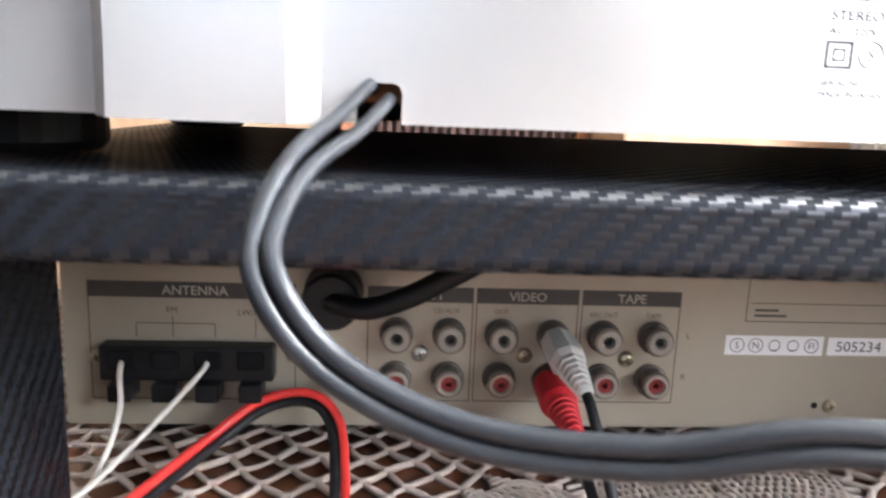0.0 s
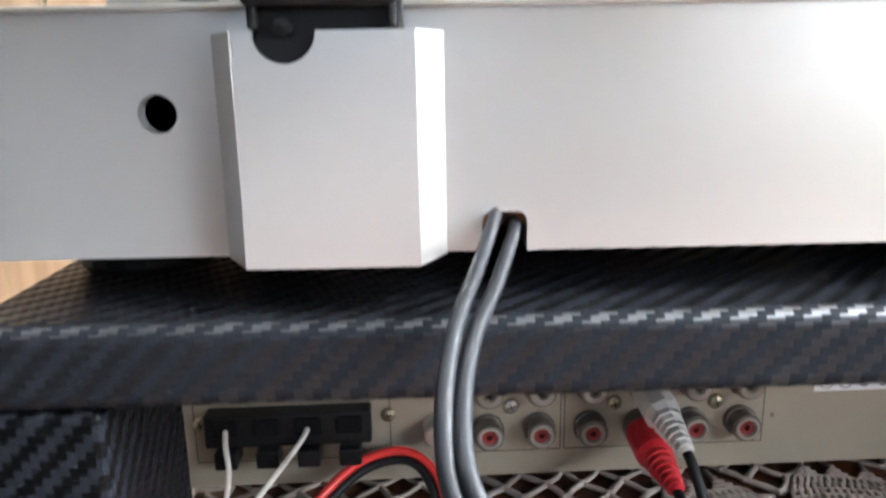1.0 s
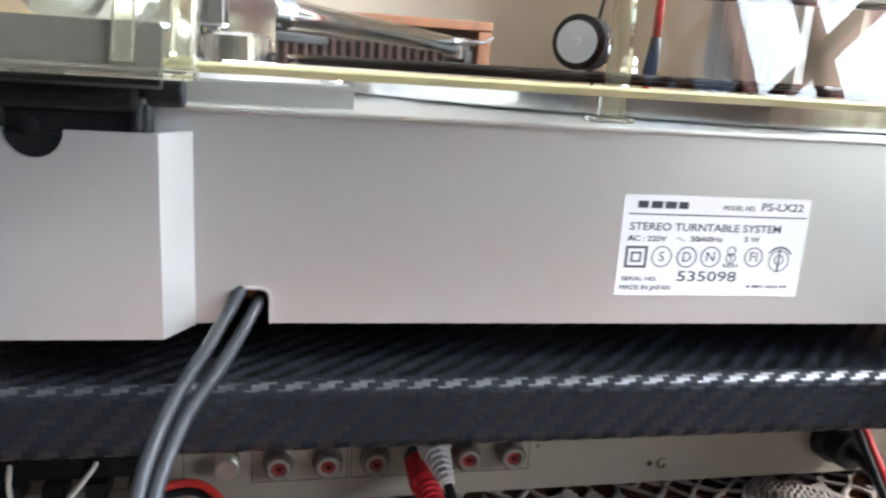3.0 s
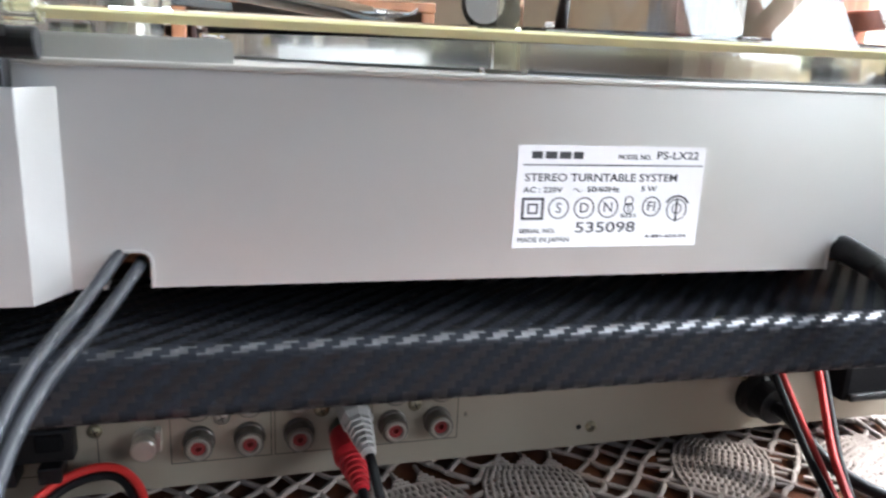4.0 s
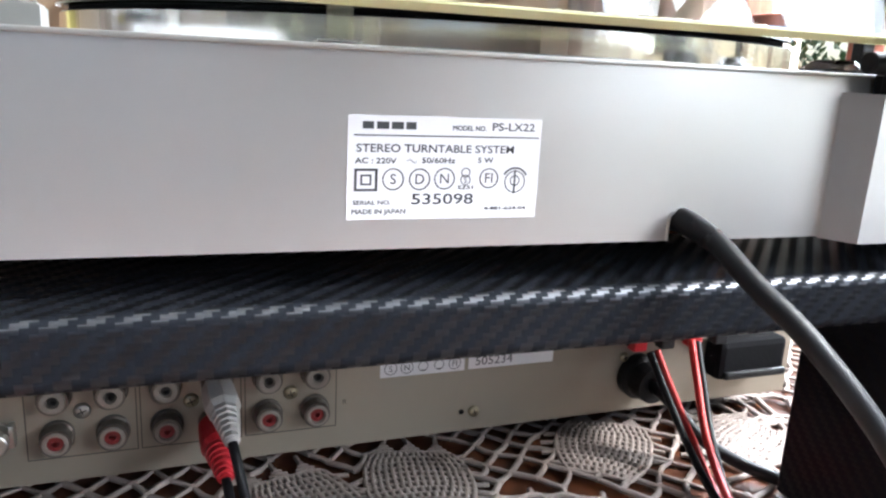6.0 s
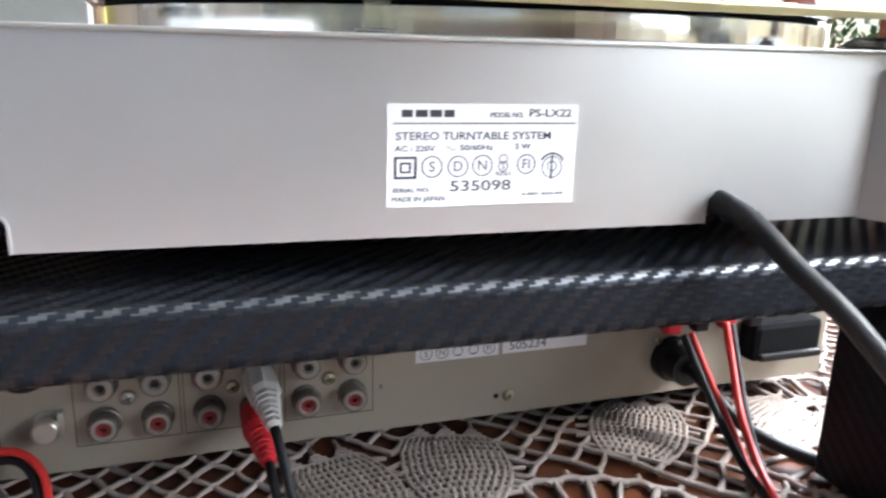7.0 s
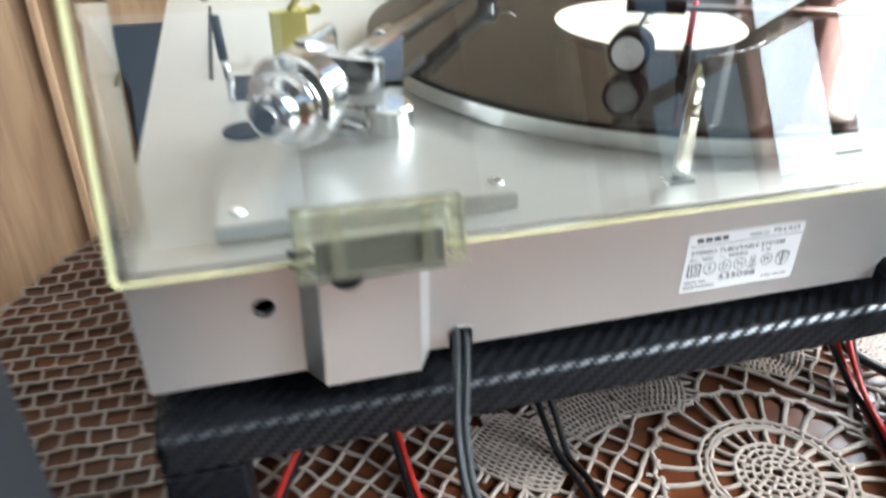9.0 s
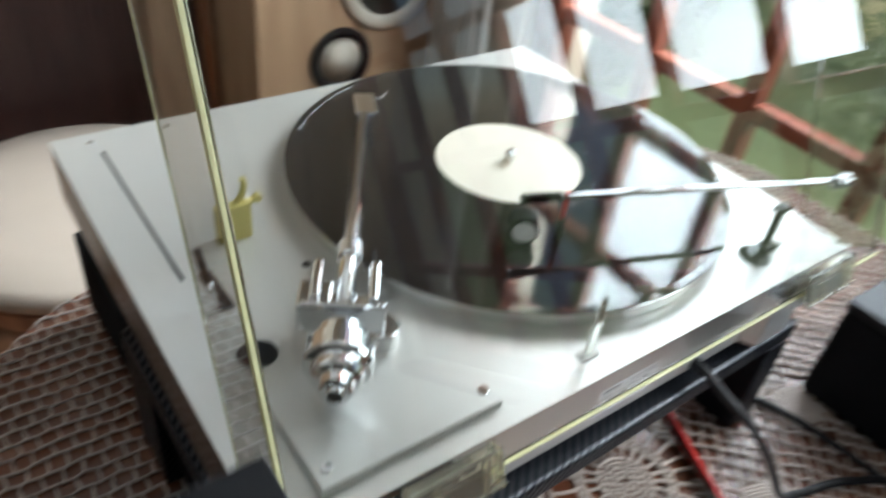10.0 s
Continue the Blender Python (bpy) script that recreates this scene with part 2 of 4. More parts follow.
def box(x0, x1, y0, y1, z0, z1, bevel=0.0, seg=2):
    bm = bmesh.new()
    bmesh.ops.create_cube(bm, size=1, matrix=Matrix.Translation(((x0 + x1) / 2, (y0 + y1) / 2, (z0 + z1) / 2))
                          @ Matrix.Diagonal((x1 - x0, y1 - y0, z1 - z0, 1)))
    if bevel:
        bmesh.ops.bevel(bm, geom=bm.edges[:], offset=bevel, segments=seg, profile=0.5, affect="EDGES")
    return bm


def lathe(profile, n=32, m=None):
    """Turned body round z from (radius, height) pairs; m places it."""
    bm = bmesh.new()
    rings = []
    for r, h in profile:
        if r < 1e-6:
            rings.append([bm.verts.new((0, 0, h))])
        else:
            rings.append([bm.verts.new((r * math.cos(2 * math.pi * i / n), r * math.sin(2 * math.pi * i / n), h)) for i in range(n)])
    for a, b in zip(rings, rings[1:]):
        for i in range(n):
            j = (i + 1) % n
            q = [a[i % len(a)], a[j % len(a)], b[j % len(b)], b[i % len(b)]]
            q = list(dict.fromkeys(q))
            if len(q) > 2:
                bm.faces.new(q)
    for r in (rings[0], rings[-1]):
        if len(r) > 1:
            bm.faces.new(r)
    if m is not None:
        bm.transform(m)
    return bm


def along(a, b):
    """Pose at a whose z axis points to b."""
    a, b = Vector(a), Vector(b)
    return Matrix.Translation(a) @ (b - a).to_track_quat("Z", "Y").to_matrix().to_4x4()


def smooth_line(pts, n=10):
    """Catmull-Rom through the points."""
    p = [Vector(q) for q in pts]
    p = [2 * p[0] - p[1]] + p + [2 * p[-1] - p[-2]]
    out = []
    for i in range(1, len(p) - 2):
        for k in range(n):
            t = k / n
            a, b, c, d = p[i - 1:i + 3]
            out.append(0.5 * (2 * b + (c - a) * t + (2 * a - 5 * b + 4 * c - d) * t * t + (3 * b - a - 3 * c + d) * t ** 3))
    out.append(p[-2])
    return out


def tube(path, r, n=12, offset=(0, 0, 0)):
    """Round cord along a path of points."""
    bm = bmesh.new()
    pts = [Vector(q) + Vector(offset) for q in path]
    rings = []
    side = Vector((0.31, 0.52, 0.79))
    for i, q in enumerate(pts):
        d = (pts[min(i + 1, len(pts) - 1)] - pts[max(i - 1, 0)]).normalized()
        side = (side - side.dot(d) * d).normalized()
        up = d.cross(side)
        rr = r(i / (len(pts) - 1)) if callable(r) else r
        rings.append([bm.verts.new(q + rr * (math.cos(a) * side + math.sin(a) * up)) for a in [2 * math.pi * k / n for k in range(n)]])
    for a, b in zip(rings, rings[1:]):
        for k in range(n):
            bm.faces.new((a[k], a[(k + 1) % n], b[(k + 1) % n], b[k]))
    bm.faces.new(rings[0])
    bm.faces.new(rings[-1])
    return bm


def plate(outline, holes, depth, m):
    """Flat sheet with holes, outline in its own x and y, extruded along its z, then placed by m."""
    bm = bmesh.new()
    for loop in [outline] + list(holes):
        vs = [bm.verts.new((x, y, 0)) for x, y in loop]
        for a, b in zip(vs, vs[1:] + vs[:1]):
            bm.edges.new((a, b))
    bmesh.ops.triangle_fill(bm, use_beauty=True, edges=bm.edges[:])
    geo = bmesh.ops.extrude_face_region(bm, geom=bm.faces[:])
    bmesh.ops.translate(bm, verts=[v for v in geo["geom"] if isinstance(v, bmesh.types.BMVert)], vec=(0, 0, depth))
    bm.transform(m)
    return bm


def circle(cx, cy, r, n=24, a0=0.0, a1=2 * math.pi):
    closed = abs(a1 - a0) > 6.28
    k = n if closed else n - 1
    return [(cx + r * math.cos(a0 + (a1 - a0) * i / k), cy + r * math.sin(a0 + (a1 - a0) * i / k)) for i in range(n)]


def rounded(x0, x1, y0, y1, r, n=5):
    out = []
    for cx, cy, a in ((x1 - r, y0 + r, -90), (x1 - r, y1 - r, 0), (x0 + r, y1 - r, 90), (x0 + r, y0 + r, 180)):
        out += [(cx + r * math.cos(radians(a + 90 * i / n)), cy + r * math.sin(radians(a + 90 * i / n))) for i in range(n + 1)]
    return out


# a sheet drawn in x and z that faces the camera's side (-y)
def upright(y):
    return Matrix(((1, 0, 0, 0), (0, 0, 1, y), (0, 1, 0, 0), (0, 0, 0, 1)))


def letters(name, body, x, z, height, y, parent, material, width=None, align="LEFT", bold=0.0):
    """Printed words standing on an upright face at depth y; height: of the capitals."""
    cu = bpy.data.curves.new(name, "FONT")
    cu.body = body
    cu.size = height / 0.69
    cu.align_x = align
    cu.extrude = 0.00003
    cu.offset = bold
    cu.resolution_u = 3
    tmp = bpy.data.objects.new(name, cu)
    scene.collection.objects.link(tmp)
    bpy.context.view_layer.update()
    me = bpy.data.meshes.new_from_object(tmp)
    bpy.data.objects.remove(tmp)
    k = 1.0
    if width and len(me.vertices):
        xs = [v.co.x for v in me.vertices]
        k = width / (max(xs) - min(xs))
    me.transform(Matrix.Translation((x, y, z)) @ Matrix.Rotation(radians(90), 4, "X") @ Matrix.Diagonal((k, 1, 1, 1)))
    me.materials.clear()
    me.materials.append(material)
    ob = new(name, me)
    ob.parent = parent
    return ob


def bar(x0, x1, z0, z1, y, name, parent, material):
    return part(name, box(x0, x1, y - 0.00006, y + 0.00003, z0, z1), material, parent)


def ring_mark(cx, cz, r, w, y, name, parent, material, a0=0.0, a1=2 * math.pi):
    if a1 - a0 > 6.28:
        bm = plate(circle(cx, cz, r, 28), [circle(cx, cz, r - w, 28)], 0.00008, upright(y - 0.00008))
    else:
        bm = plate(circle(cx, cz, r, 16, a0, a1) + circle(cx, cz, r - w, 16, a0, a1)[::-1], [], 0.00008, upright(y - 0.00008))
    return part(name, bm, material, parent)

# ---- the room ----
def structure(name, bm, material, label, category):
    return tagged(finish(name, bm, material), label, category, kind="structure")


X0, X1, Y0, Y1, H = -2.3, 0.80, -2.7, 1.75, 2.5
structure("floor", box(X0 - 0.2, X1 + 0.25, Y0 - 0.2, Y1 + 0.2, -0.1, 0), FLOOR_WOOD, "brown wooden floor boards of the room", "floor")
structure("ceiling", box(X0 - 0.2, X1 + 0.25, Y0 - 0.2, Y1 + 0.2, H, H + 0.1), WHITE_PAINT, "plain white painted ceiling", "ceiling")
structure("wall_north", box(X0, X1, Y1, Y1 + 0.15, 0, H), CREAM_WALL, "cream painted wall behind the furniture", "wall")
SOUTH = (-1.15, 0.15, 1.15, 2.15)
structure("wall_south", plate([(X0, 0), (X1, 0), (X1, H), (X0, H)], [[(SOUTH[0], SOUTH[2]), (SOUTH[1], SOUTH[2]), (SOUTH[1], SOUTH[3]), (SOUTH[0], SOUTH[3])]], 0.15, upright(Y0 - 0.15)),
          DIM_WALL, "unseen brown wall, darkened to cut fill light, with an added window", "wall")
structure("wall_west", box(X0 - 0.15, X0, Y0 - 0.15, Y1 + 0.15, 0, H), DIM_WALL, "unseen brown wall, darkened to cut fill light", "wall")
# added window out of view, giving the south lamp an opening
w2 = thing("unseen_window", "added red-brown window high in the wall, out of view", "window", kind="structure")
for q in ((SOUTH[0], SOUTH[0] + 0.05, SOUTH[2], SOUTH[3]), (SOUTH[1] - 0.05, SOUTH[1], SOUTH[2], SOUTH[3]), (SOUTH[0] + 0.05, SOUTH[1] - 0.05, SOUTH[2], SOUTH[2] + 0.05),
          (SOUTH[0] + 0.05, SOUTH[1] - 0.05, SOUTH[3] - 0.05, SOUTH[3])):
    part("window_frame", box(q[0], q[1], Y0 - 0.05, Y0 - 0.005, q[2], q[3], 0.004), WINDOW_WOOD, w2)
WIN = ((-1.70, 0.86, 0.42, 2.15),)
wall_map = Matrix(((0, 0, 1, X1), (1, 0, 0, 0), (0, 1, 0, 0), (0, 0, 0, 1)))
structure("wall_east", plate([(Y0 - 0.15, 0), (Y1 + 0.15, 0), (Y1 + 0.15, H), (Y0 - 0.15, H)],
                             [[(a, c), (b, c), (b, d), (a, d)] for a, b, c, d in WIN], 0.2, wall_map),
          CREAM_WALL, "cream painted wall with a wide window opening", "wall")


def window(name, y0, y1, z0, z1):
    w = thing(name, "red-brown wooden window with small lattice panes", "window", kind="structure")
    f = 0.06
    x = X1 + 0.03
    for a, b, c, d in ((y0, y0 + f, z0, z1), (y1 - f, y1, z0, z1), (y0 + f, y1 - f, z0, z0 + f), (y0 + f, y1 - f, z1 - f, z1)):
        part("window_frame", box(x, x + 0.055, a, b, c, d, 0.004), WINDOW_WOOD, w)
    ys, zs = [], []
    n = round((y1 - y0 - 2 * f) / 0.205)
    ys = [y0 + f + (y1 - y0 - 2 * f) * i / n for i in range(1, n)]
    zs = [0.693 + 0.29 * i for i in range(5) if z0 + f < 0.693 + 0.29 * i < z1 - f - 0.05]
    for y in ys:
        part("muntin", box(x + 0.008, x + 0.045, y - 0.014, y + 0.014, z0 + f, z1 - f, 0.004), WINDOW_WOOD, w)
    for z in zs:
        part("muntin", box(x + 0.010, x + 0.043, y0 + f, y1 - f, z - 0.014, z + 0.014, 0.004), WINDOW_WOOD, w)
    p = part("pane", box(x + 0.024, x + 0.028, y0 + f - 0.005, y1 - f + 0.005, z0 + f - 0.005, z1 - f + 0.005), GLASS, w)
    p.visible_shadow = False
    part("window_sill", box(X1 - 0.05, X1 + 0.03, y0 - 0.03, y1 + 0.03, z0 - 0.03, z0, 0.006), WINDOW_WOOD, w)
    return w


window("window_1", *WIN[0])

# outside: lawn, path, hedge, garden wall
structure("ground", box(X1 + 0.25, 60, -40, 40, -0.65, -0.6), GRASS, "mown green lawn outside the windows", "lawn")
structure("pavement", box(X1 + 0.25, 1.9, -6, 6, -0.6, -0.56, 0.01), CONCRETE, "pale concrete path along the house", "path")


def hedge(name, x0, x1, y0, y1, h, count, seed):
    rnd = random.Random(seed)
    t = thing(name, "dense green garden hedge behind the lawn", "hedge")
    bm = bmesh.new()
    for i in range(count):
        c = Vector((rnd.uniform(x0, x1), rnd.uniform(y0, y1), -0.6 + h * rnd.random() ** 0.6))
        m = Matrix.Translation(c) @ Euler((rnd.uniform(0, 6), rnd.uniform(0, 6), rnd.uniform(0, 6))).to_matrix().to_4x4()
        s = rnd.uniform(0.05, 0.12)
        vs = [bm.verts.new(m @ Vector(q)) for q in ((-s, 0, 0), (0, -s * 0.5, s * 0.1), (s, 0, 0), (0, s * 0.5, s * 0.1))]
        bm.faces.new(vs)
    part("leaves", bm, LEAF, t)
    for k in range(7):
        y = y0 + (y1 - y0) * (k + 0.5) / 7
        part("stem", tube(smooth_line([((x0 + x1) / 2, y, -0.62), ((x0 + x1) / 2 + 0.05, y + 0.05, -0.6 + h * 0.4), ((x0 + x1) / 2, y - 0.04, -0.6 + h * 0.8)], 4),
                          lambda s: 0.03 - 0.02 * s, 7), DARK_WOOD, t)
    return t


hedge("hedge", 5.0, 6.6, -3, 9, 1.5, 3600, 3)
hedge("shrub", 2.9, 3.7, 2.3, 3.2, 0.5, 700, 5)
hedge("hedge", 8.5, 10.5, -6, 16, 2.4, 5200, 9)

# ---- table and lace cloth ----
TX0, TX1, TY0, TY1, TR, TZ = -0.235, 0.62, -0.42, 0.385, 0.20, 0.7445
table = thing("dining_table", "reddish brown wooden table under a crocheted cloth", "table")
top_outline = rounded(TX0, TX1, TY0, TY1, TR, 12)
bm = plate(top_outline, [], 0.028, Matrix.Translation((0, 0, TZ - 0.028)))
part("tabletop", bm, TABLE_WOOD, table)
part("apron", plate(rounded(TX0 + 0.06, TX1 - 0.06, TY0 + 0.06, TY1 - 0.06, 0.14, 8), [rounded(TX0 + 0.08, TX1 - 0.08, TY0 + 0.08, TY1 - 0.08, 0.12, 8)],
                    0.09, Matrix.Translation((0, 0, TZ - 0.118))), TABLE_WOOD, table)
for lx in (TX0 + 0.12, TX1 - 0.12):
    for ly in (TY0 + 0.12, TY1 - 0.12):
        part("leg", lathe([(0.022, 0), (0.028, 0.05), (0.024, 0.35), (0.034, 0.60), (0.036, TZ - 0.03)], 16, Matrix.Translation((lx, ly, 0))), TABLE_WOOD, table, smooth=True)


class Threads:
    """Many cotton threads gathered into one mesh."""

    def __init__(self):
        self.v, self.f = [], []

    def add(self, pts, r, n=5):
        P = np.array([tuple(p) for p in pts], float)
        d = np.gradient(P, axis=0)
        d /= np.linalg.norm(d, axis=1)[:, None] + 1e-12
        up = np.array([0, 0, 1.0])
        s = np.cross(d, up)
        ln = np.linalg.norm(s, axis=1)[:, None]
        s = np.where(ln > 1e-3, s / (ln + 1e-12), np.array([1.0, 0, 0]))
        u = np.cross(s, d)
        base = len(self.v)
        for k in range(len(P)):
            for i in range(n):
                a = 2 * math.pi * i / n
                self.v.append(tuple(P[k] + r * (math.cos(a) * s[k] + 0.8 * math.sin(a) * u[k])))
        for k in range(len(P) - 1):
            for i in range(n):
                j = (i + 1) % n
                self.f.append((base + k * n + i, base + k * n + j, base + (k + 1) * n + j, base + (k + 1) * n + i))

    def object(self, name, parent):
        me = bpy.data.meshes.new(name)
        me.from_pydata(self.v, [], self.f)
        me.shade_smooth()
        me.materials.append(THREAD)
        ob = new(name, me)
        ob.parent = parent
        return ob


def drape(x, y, lift=0.0):
    """The cloth's place: flat on the table, hanging down past its edge."""
    cx, cy = min(max(x, TX0 + TR), TX1 - TR), min(max(y, TY0 + TR), TY1 - TR)
    dx, dy = x - cx, y - cy
    d = math.hypot(dx, dy)
    wav = 0.0006 * math.sin(x * 90 + y * 41) + 0.0006 * math.sin(y * 77 - x * 23)
    if d <= TR:
        return (x, y, TZ + 0.0017 + lift + wav)
    over = d - TR
    k = (TR + 0.003 + 0.05 * min(over, 0.2) ** 1.4) / d
    return (cx + dx * k, cy + dy * k, TZ + 0.001 - over)


# dense fans: place, heading in degrees, length, widest half width
FANS = ((0.1250, 0.0830, 82, 0.056, 0.0205), (0.211, 0.0910, 56, 0.056, 0.0200), (0.0795, 0.0770, 106, 0.054, 0.0195), (0.0400, 0.0510, 132, 0.056, 0.0205),
        (0.2760, 0.0800, 28, 0.054, 0.0195), (0.100, -0.075, 215, 0.046, 0.0175), (0.168, -0.098, 270, 0.046, 0.0175), (0.236, -0.070, 318, 0.046, 0.0175),
        (0.300, 0.140, 50, 0.046, 0.0175), (-0.010, -0.060, 120, 0.046, 0.0175), (-0.065, -0.020, 90, 0.046, 0.0175), (0.330, -0.020, 0, 0.046, 0.0175))
WHEELS = ((0.156, 0.004), (-0.060, -0.110), (0.300, 0.060))
cloth = thing("lace_tablecloth", "ecru crocheted lace tablecloth with dense fans and open net", "tablecloth")
rnd = random.Random(11)
PX, PY = 0.0150, 0.0078


def fan_half(q, w):
    """Half width of a fan at q of its length: narrow foot, full shoulders, drawn in at the scalloped top."""
    return w * (0.62 + 0.38 * math.sin(min(1.0, q / 0.55) * math.pi / 2)) * (1.0 if q < 0.8 else 1 - 0.9 * (q - 0.8))


def taken(p):
    for x, y, deg, ln, w in FANS:
        c, s = math.cos(radians(deg)), math.sin(radians(deg))
        u, v = (p[0] - x) * c + (p[1] - y) * s, -(p[0] - x) * s + (p[1] - y) * c
        q = u / ln + 0.5
        if -0.02 < q < 1.0 and abs(v) < fan_half(min(max(q, 0), 1), w) - 0.001:
            return True
    return any(math.hypot(p[0] - a, p[1] - b) < 0.0600 for a, b in WHEELS)


def node(i, j):
    r = random.Random(i * 7919 + j)
    return (i * PX + (j % 2) * PX / 2 - 0.40 + r.uniform(-1, 1) * 0.0016, j * PY - 0.24 + r.uniform(-1, 1) * 0.0012)


net = Threads()
for j in range(0, 99):
    for i in range(0, 69):
        a = node(i, j)
        if taken(a) or a[0] < -0.098:
            continue
        for b in (node(i + (j % 2), j + 1), node(i - 1 + (j % 2), j + 1)):
            mid = ((a[0] + b[0]) / 2 + rnd.uniform(-1, 1) * 0.0009, (a[1] + b[1]) / 2 + rnd.uniform(-1, 1) * 0.0008)
            net.add([drape(*a), drape(*mid), drape(*b)], rnd.uniform(0.00105, 0.00160), 5)
        net.add([drape(a[0] - 0.0013, a[1], 0.0002), drape(a[0] + 0.0013, a[1] + 0.0005, 0.0002)], rnd.uniform(0.0013, 0.0017), 6)
tagged(net.object("open_net", cloth), "open diamond net of cotton thread", kind="stuff")
border = Threads()
BX, BY = 0.0125, 0.0112


def border_node(i, j):
    r = random.Random(i * 131 + j * 17)
    return (-0.094 - i * BX / 2 + r.uniform(-1, 1) * 0.0010, j * BY - 0.24 + r.uniform(-1, 1) * 0.0010)


# square filet mesh: rows of thread, with uprights set like bricks between them
for j in range(72):
    border.add([drape(*border_node(i, j)) for i in range(44)], rnd.uniform(0.0009, 0.0012), 5)
    for i in range(j % 2, 44, 2):
        a, b = border_node(i, j), border_node(i, j + 1)
        border.add([drape(*a), drape((a[0] + b[0]) / 2 + rnd.uniform(-1, 1) * 0.0006, (a[1] + b[1]) / 2), drape(*b)], rnd.uniform(0.0009, 0.0012), 5)
        border.add([drape(a[0] - 0.0014, a[1], 0.0002), drape(a[0] + 0.0014, a[1] + 0.0004, 0.0002)], rnd.uniform(0.0012, 0.0016), 6)
tagged(border.object("border_net", cloth), "square filet border net of cotton thread", kind="stuff")


def fan(x, y, deg, ln, w, seed):
    th = Threads()
    r0 = random.Random(seed)
    c, s = math.cos(radians(deg)), math.sin(radians(deg))

    def pt(u, v, lift=0.0):
        u -= 0.16 * v * v / w        # rows bow outwards
        return drape(x + u * c - v * s, y + u * s + v * c, lift)
    rows = 13
    step = ln * 0.86 / (rows - 1)
    for i in range(rows):
        q = i / (rows - 1)
        u, h = -ln / 2 + i * step, fan_half(q, w)
        th.add([pt(u + r0.uniform(-1, 1) * 0.0002, h * (k / 6 - 1), 0.0003) for k in range(13)], 0.00105)
        if i + 1 < rows:
            h2 = fan_half((i + 1) / (rows - 1), w)
            n = max(6, round(2 * h / 0.0027))
            for k in range(n + 1):
                v0, v1 = h * (2 * k / n - 1), h2 * (2 * k / n - 1)
                th.add([pt(u, v0, 0.0004), pt(u + step / 2, (v0 + v1) / 2 + r0.uniform(-1, 1) * 0.0003, 0.0007), pt(u + step, v1, 0.0004)], r0.uniform(0.00095, 0.00115))
    top, h = -ln / 2 + (rows - 1) * step, fan_half(1.0, w)
    for k in range(3):                       # three worked points along the top
        m = h * (2 * k - 2) / 3
        for e in (0.95, 0.66, 0.38, 0.12):
            d = (1 - e) * ln * 0.15
            th.add([pt(top + d, m - h / 3 * e, 0.0004), pt(top + d + 0.0005, m, 0.0006), pt(top + d, m + h / 3 * e, 0.0004)], 0.00115)
        for e in (-0.5, 0.0, 0.5):
            th.add([pt(top, m + h / 3 * e, 0.0004), pt(top + ln * 0.13 * (1 - abs(e)), m + h / 3 * e * 0.4, 0.0004)], 0.0010)
        th.add([pt(top + ln * 0.14, m), pt(top + ln * 0.14 + 0.006, m + r0.uniform(-1, 1) * 0.002)], 0.0011)
    for k in range(5):                       # threads that tie the sides into the net
        q = (k + 0.5) / 5
        for sg in (-1, 1):
            h = fan_half(q, w) * sg
            th.add([pt(-ln / 2 + q * ln * 0.86, h), pt(-ln / 2 + q * ln * 0.86 + r0.uniform(-1, 1) * 0.003, h + sg * 0.006)], 0.0012)
    return tagged(th.object("fan_motif", cloth), "dense crocheted fan", kind="stuff")


def wheel(cx, cy, seed):
    r0 = random.Random(seed)
    th = Threads()
    tau = 2 * math.pi

    def pt(r, a, lift=0.0):
        return drape(cx + r * math.cos(a), cy + r * math.sin(a), lift)

    def arc(r, w, wob=0.0003):
        n = max(16, int(tau * r / 0.003))
        th.add([pt(r + wob * math.sin(k * 1.7), tau * k / n) for k in range(n + 1)], w)
    for k, r in enumerate((0.0035, 0.0075, 0.0115, 0.0155)):
        arc(r, 0.00115)
        n = (8, 12, 18, 22)[k]
        for s in range(n):
            a = tau * (s + 0.5 * (k % 2)) / n + r0.uniform(-0.05, 0.05)
            th.add([pt(r, a), pt(r + 0.0040, a)], 0.00125)
    n = 22
    arc(0.0195, 0.0015)
    for s in range(n):                                  # inner ring of oblong openings
        a = tau * s / n + r0.uniform(-0.02, 0.02)
        th.add([pt(0.0195, a), pt(0.0250, a + 0.02), pt(0.0305, a)], r0.uniform(0.0013, 0.0017))
    for r in (0.0305, 0.0325, 0.0362):                  # worked band with a row of pinholes
        arc(r, 0.00145, 0.0004)
    for s in range(44):
        a = tau * s / 44
        th.add([pt(0.0325, a), pt(0.0362, a + 0.03)], r0.uniform(0.0010, 0.0013))
    n = 26
    for s in range(n):                                  # outer ring of larger openings under scallops
        a = tau * (s + 0.5) / n + r0.uniform(-0.03, 0.03)
        th.add([pt(0.0362, a), pt(0.0460, a + 0.012), pt(0.0565, a)], r0.uniform(0.0013, 0.0018))
        th.add([pt(0.0360, a - 0.05), pt(0.0392, a), pt(0.0360, a + 0.05)], 0.0014)
        th.add([pt(0.0555, a - 0.06), pt(0.0570, a), pt(0.0555, a + 0.06)], 0.0018)
        th.add([pt(0.0565, a), pt(0.0588, a + tau / n / 2), pt(0.0565, a + tau / n)], 0.0016)
        th.add([pt(0.0588, a + tau / n / 2), pt(0.0625, a + tau / n / 2 + r0.uniform(-0.02, 0.02))], 0.0013)
    return tagged(th.object("wheel_motif", cloth), "crocheted wheel with oval openings", kind="stuff")


for k, f in enumerate(FANS):
    fan(*f, k)
for k, w in enumerate(WHEELS):
    wheel(*w, 40 + k)

